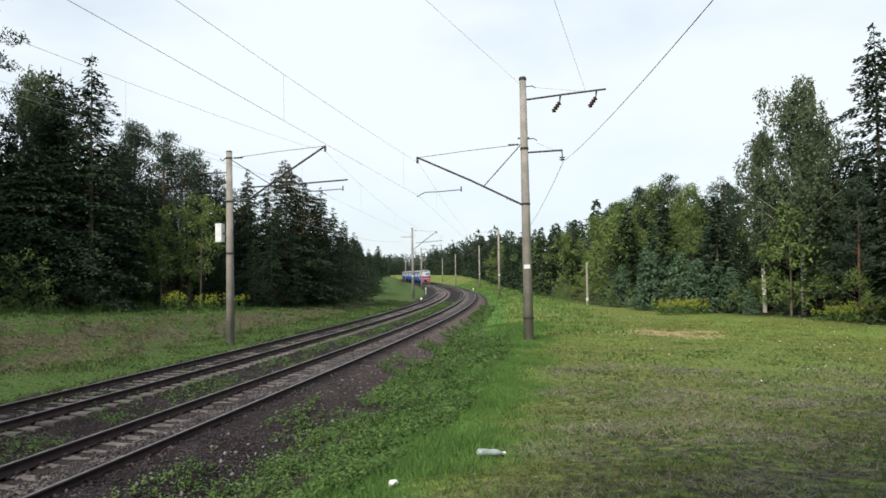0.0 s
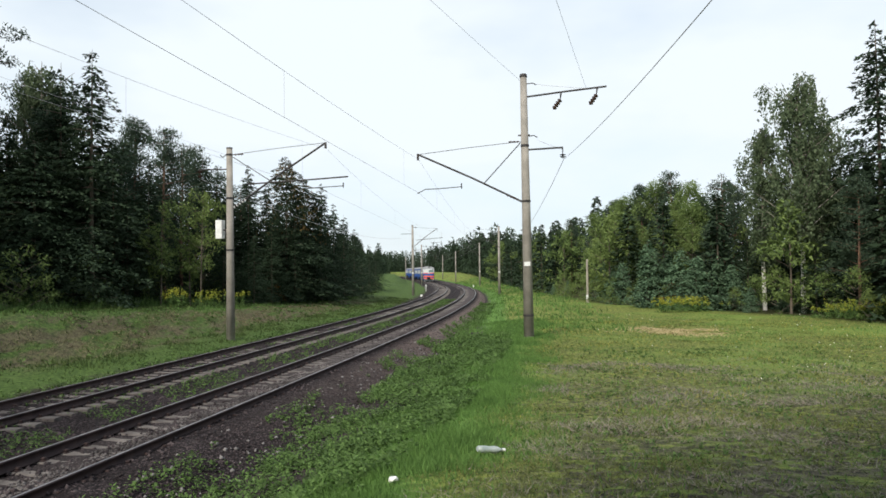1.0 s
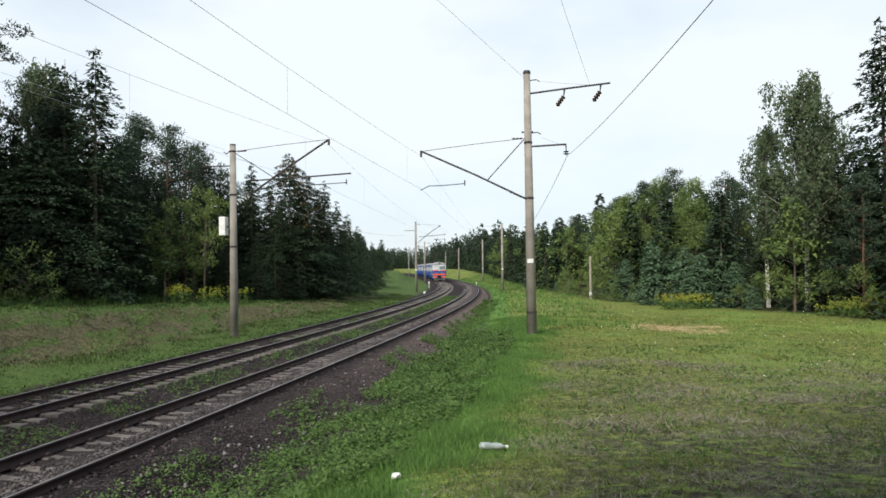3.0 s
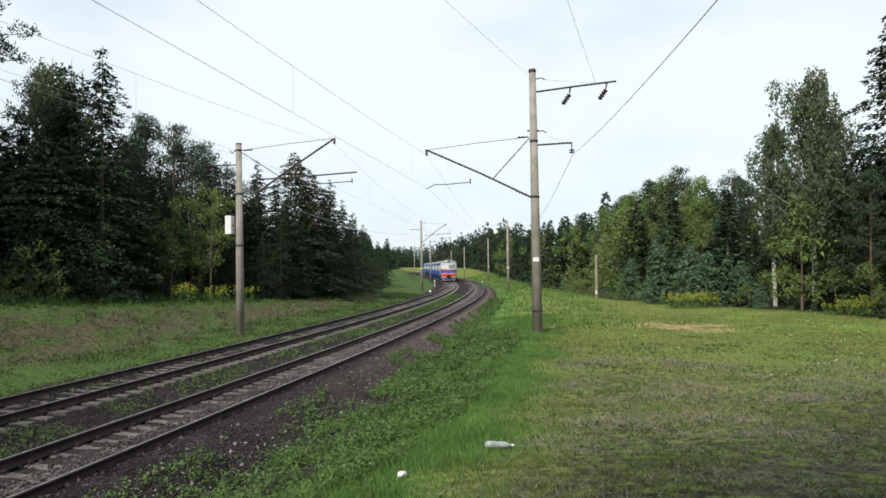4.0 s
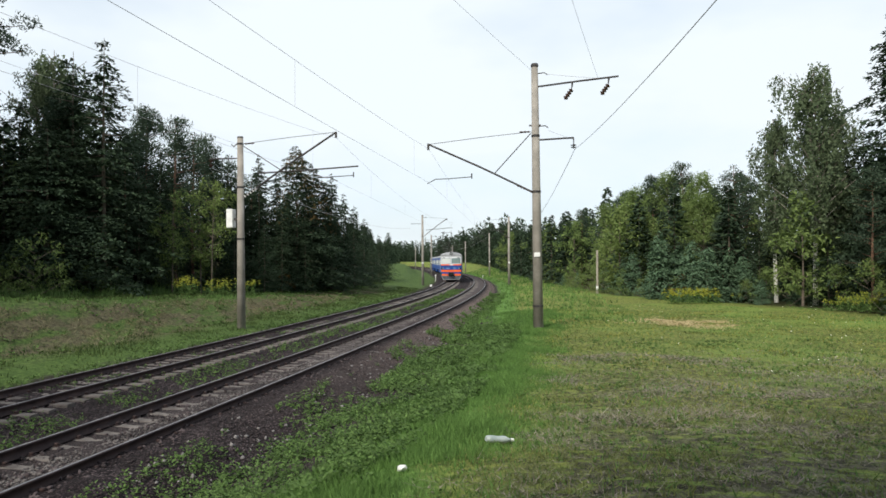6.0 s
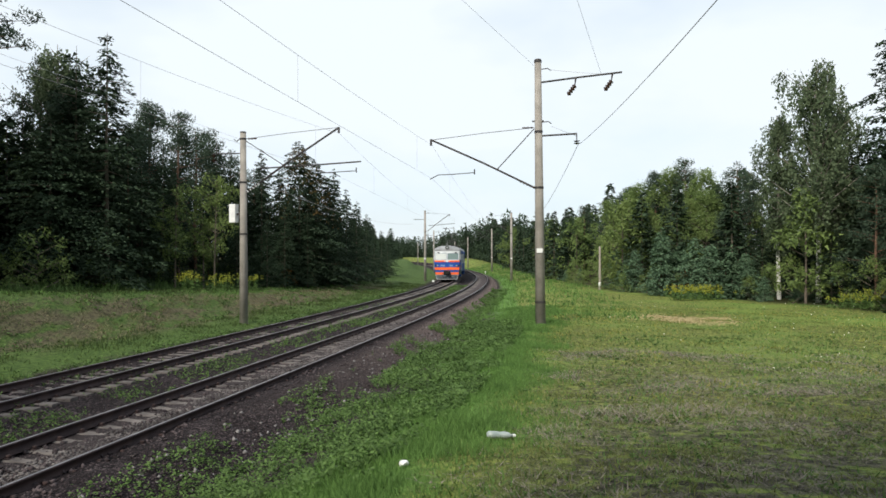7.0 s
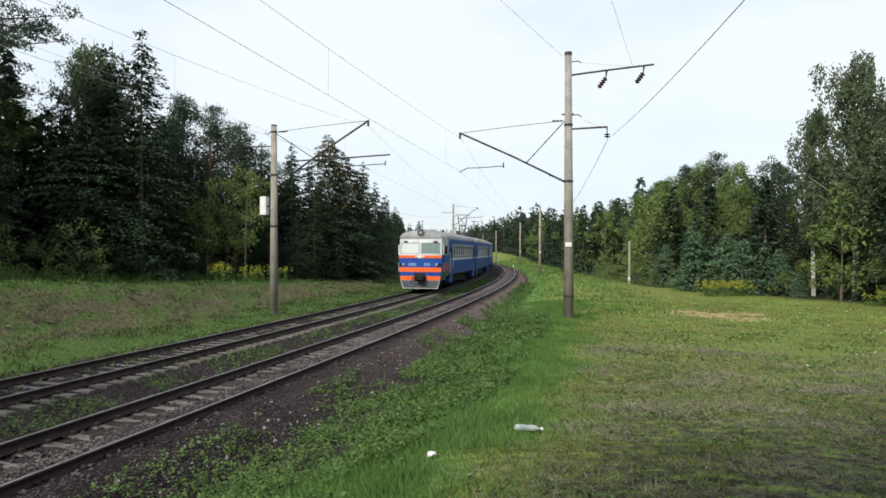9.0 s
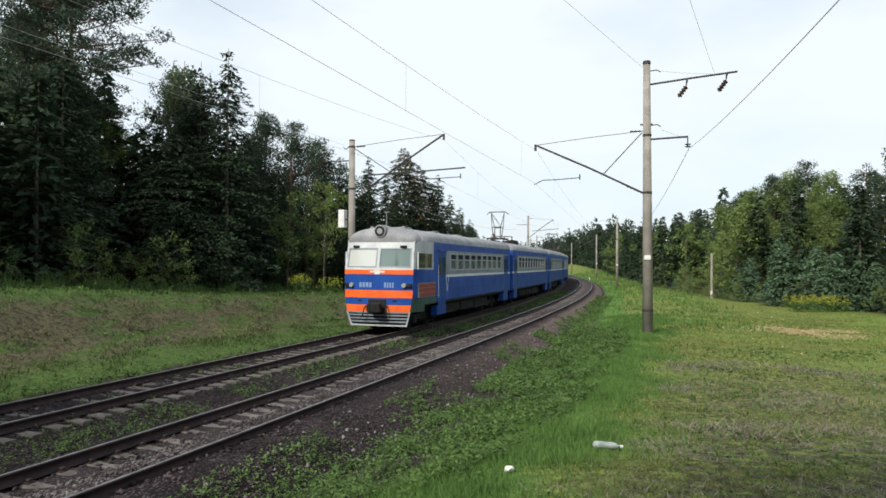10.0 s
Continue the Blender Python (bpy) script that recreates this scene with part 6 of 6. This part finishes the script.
            ring = []
            for y in np.linspace(ya, yb, 4):
                w = HALF - (HALF - half((z0 + z1) / 2)) * ((y - back + 0.02) / (yb - back + 0.02)) ** 2
                ring.append([bm.verts.new((k * w, y, z)) for z in (z0, z1)] + [bm.verts.new((k * (w - 0.06), y, z)) for z in (z1, z0)])
            for p, q in zip(ring, ring[1:]):
                for i in range(4):
                    bm.faces.new((p[i], p[(i + 1) % 4], q[(i + 1) % 4], q[i]))
            bm.faces.new(ring[0])
            bm.faces.new(ring[-1][::-1])
            bmesh.ops.recalc_face_normals(bm, faces=bm.faces)
            part(nm, bm, m, car)
        x = k * (HALF + 0.004)
        window(car, k * (HALF - 0.012), *cabwin, split=False)
        part("louvre_back", boxed(min(x - k * 0.002, x - k * 0.08), back - 1.55, 1.48, max(x - k * 0.002, x - k * 0.08), CAR_L / 2 - 0.82, 2.10), "band", car)
        for z in (1.50, 1.70, 1.90):
            part("louvre", boxed(min(x + k * 0.014, x - k * 0.07), back - 1.52, z, max(x + k * 0.014, x - k * 0.07), CAR_L / 2 - 0.85, z + 0.175, bevel=0.01), "brick", car, "dull red louvre")
        part("green_panel", boxed(min(x, x - k * 0.07), back - 1.5, 1.14, max(x, x - k * 0.07), back - 0.01, 1.46, bevel=0.01), "olive", car, "dull green panel")
        part("grab_rail", rodded((k * (HALF + 0.05), front_door[1] + 0.15, 1.4), (k * (HALF + 0.05), front_door[1] + 0.15, 2.9), 0.02), "white", car)
        # white chevron where the waist stripe ends
        y = front_door[1] + 0.02
        bm = bmesh.new()
        for (ya, za), (yb, zb) in (((front_door[0] - 0.5, 2.38), (front_door[0] - 0.15, 1.62)), ((front_door[0] - 0.15, 1.62), (front_door[0] - 0.0, 2.30))):
            rod(bm, (k * (HALF + 0.006), ya, za), (k * (HALF + 0.006), yb, zb), 0.06, n=4)
        for v in bm.verts:
            v.co.x = k * (HALF + (0.012 if abs(v.co.x) > HALF + 0.006 else -0.02))
        part("chevron", bm, "white", car, "white painted chevron")
    # lamps
    for x in (-1.22, 1.22):
        lamp = part("headlight", rodded((x, yof(2.0, x) - 0.05, 2.0), (x, yof(2.0, x) + 0.10, 2.0), 0.115, 0.10, n=18), "band", car, "round headlight")
        part("lens", rodded((x, yof(2.0, x) + 0.10, 2.0), (x, yof(2.0, x) + 0.112, 2.0), 0.085, n=18), "lamp", lamp, "glass lens")
        part("marker_light", boxed(x * 1.18 - 0.10, yof(2.0, x) - 0.12, 1.92, x * 1.18 + 0.10, yof(2.0, x) + 0.05, 2.08, bevel=0.03), "under", car, "dark marker light")
        part("buffer_lamp", boxed(x * 0.62 - 0.14, yof(1.33, x), 1.29, x * 0.62 + 0.14, yof(1.33, x) + 0.05, 1.38, bevel=0.02), "under", car)
    for x in (-1.1, 1.1):
        part("lamp_hood", boxed(x - 0.14, yof(3.68, x) - 0.05, 3.62, x + 0.14, yof(3.68, x) + 0.09, 3.72, bevel=0.02), "under", car, "small dark lamp hood")
    bm = bmesh.new()
    c = (0, yf - 0.40, 4.34)
    rod(bm, (0, c[1] - 0.6, c[2]), (0, c[1] + 0.12, c[2]), 0.29, 0.28, 24)
    rod(bm, (0, c[1] + 0.12, c[2]), (0, c[1] + 0.17, c[2]), 0.285, 0.27, 24)
    light = part("searchlight", bm, "roof", car, "round grey searchlight housing")
    part("reflector", rodded((0, c[1] + 0.165, c[2]), (0, c[1] + 0.176, c[2]), 0.225, n=24), "under", light, "dark ring inside the housing")
    part("lens", rodded((0, c[1] + 0.176, c[2]), (0, c[1] + 0.19, c[2]), 0.13, n=24), "lamp", light, "dull glass lens")
    bm = rodded((0.0, yf - 1.0, 4.3), (0.0, yf - 1.0, 5.25), 0.025)
    rod(bm, (-0.12, yf - 1.0, 5.22), (0.12, yf - 1.0, 5.22), 0.02)
    part("aerial", bm, "roof", car, "thin roof aerial")
    for x in (-0.75, 0.75):
        part("horn", rodded((x, yf - 1.6, 4.5), (x, yf - 1.1, 4.52), 0.04, 0.09), "roof", car)
    # emblem and number bars
    bm = bmesh.new()
    for x0, x1, z0, z1 in ((-0.34, -0.12, 2.55, 2.62), (0.12, 0.34, 2.55, 2.62), (-0.13, 0.13, 2.47, 2.66)):
        box(bm, x0, yf + 0.0, z0, x1, yf + 0.02, z1)
    part("emblem", bm, "white", car, "plain white winged emblem")
    for x0, x1 in ((-0.30, -0.78), (0.24, 0.86)):
        for k in range(4):
            w = (x1 - x0) / 4
            xa, xb = sorted((x0 + w * k + 0.02 * (1 if w > 0 else -1), x0 + w * (k + 1) - 0.02 * (1 if w > 0 else -1)))
            part("number_bar", boxed(xa, yf - 0.06, 1.90, xb, yf + 0.012, 2.12), "bar", car, "faded grey-blue lettering bar")
    # coupler
    bm = boxed(-0.20, yf - 0.5, 0.92, 0.20, yf + 0.32, 1.20, bevel=0.04)
    box(bm, -0.32, yf + 0.22, 0.86, 0.10, yf + 0.52, 1.26, bevel=0.05)
    box(bm, 0.14, yf + 0.22, 0.90, 0.30, yf + 0.46, 1.22, bevel=0.04)
    part("coupler", bm, "under", car, "black automatic coupler")
    part("coupler_surround", boxed(-0.42, yf - 0.2, 0.80, 0.42, yf + 0.03, 1.40, bevel=0.03), "under", car)
    for x in (-0.5, 0.52):
        tube("brake_hose", [(x, yf, 1.1), (x, yf + 0.2, 1.0), (x + 0.05, yf + 0.22, 0.75), (x + 0.15, yf + 0.15, 0.62)], 0.03, "under", car)
    # grille
    for i, z in enumerate((0.24, 0.40, 0.54, 0.68, 0.80)):
        panel("grille_bar", z, z + 0.062, "band" if i else "pale", label="grey grille bar", depth=0.05, proud=0.02)
    panel("grille_back", 0.26, 0.86, "under", -0.98, 0.98, "", (), 0.06, -0.06)
    for k in (-1, 1):
        bm = rodded((k * half(0.86), yof(0.86, 1.5), 0.86), (k * half(0.24), yof(0.24, 1.3), 0.24), 0.035)
        part("grille_post", bm, "pale", car)
    part("cab_wall", boxed(-HALF + 0.08, back - 0.06, 1.12, HALF - 0.08, back, EAVE), "dark", car)
    part("cab_floor", boxed(-1.5, back, 1.05, 1.5, yf - 0.3, 1.12), "under", car)
    part("control_desk", boxed(-1.35, yf - 0.75, 2.2, 1.35, yf - 0.35, 2.6, bevel=0.05), "dark", car)


def build_train():
    head, wh, fd = car_shell("train_cab_car", "blue and orange electric train cab car rolling on the far track", True, False)
    nose(head, fd)
    cars = [(head, wh)]
    motor, wm, _ = car_shell("train_motor_car", "blue electric train motor car with a raised pantograph", False, True)
    cars.append((motor, wm))
    trailer, wt, _ = car_shell("train_trailer_car", "blue electric train passenger car with a white stripe", False, False)
    cars.append((trailer, wt))
    for src in (motor, trailer, motor):
        c = copy_thing(src, Matrix())
        cars.append((c, [o for o in c.children_recursive if o.name.startswith("wheelset")]))
    return cars


TRAIN = build_train()
SPEED, S0 = 20.3, 230.6
# metres by which it hangs back from an even run as it leaves the curve
LAG_T, LAG_S = [0, 6.5, 7.0, 7.5, 8.0, 8.5, 9.0, 9.5, 9.75, 10.0], [0, 0, 0.2, 0.6, 1.1, 1.45, 1.5, 0.95, 0.4, -0.25]


def car_pose(k, t):
    """Where car k stands at t seconds: its two bogie centres lie on the far track."""
    mid = S0 - SPEED * t + float(np.interp(t, LAG_T, LAG_S)) + CAR_L / 2 - 0.1 + k * (CAR_L + 0.5)
    xa, ya, _ = plan(FAR, mid - 6.65)
    xb, yb, _ = plan(FAR, mid + 6.65)
    za, zb = float(rail_z(mid - 6.65)), float(rail_z(mid + 6.65))
    f = Vector((float(xa - xb), float(ya - yb), za - zb)).normalized()
    r = f.cross(Vector((0, 0, 1))).normalized()
    m = Matrix((r, f, r.cross(f))).transposed().to_4x4()
    m.translation = Vector((float(xa + xb) / 2, float(ya + yb) / 2, (za + zb) / 2))
    return m


def motions():
    for k, (car, wheels) in enumerate(TRAIN):
        walk(car, [(t, car_pose(k, t)) for t in np.arange(0, 10.01, 0.25)])
        for w in wheels:
            at0 = w.matrix_basis.translation.copy()
            turn = SPEED / 0.475
            walk(w, [(i / 30, Matrix.Translation(at0) @ Matrix.Rotation(-turn * i / 30, 4, "X")) for i in range(301)])


motions()
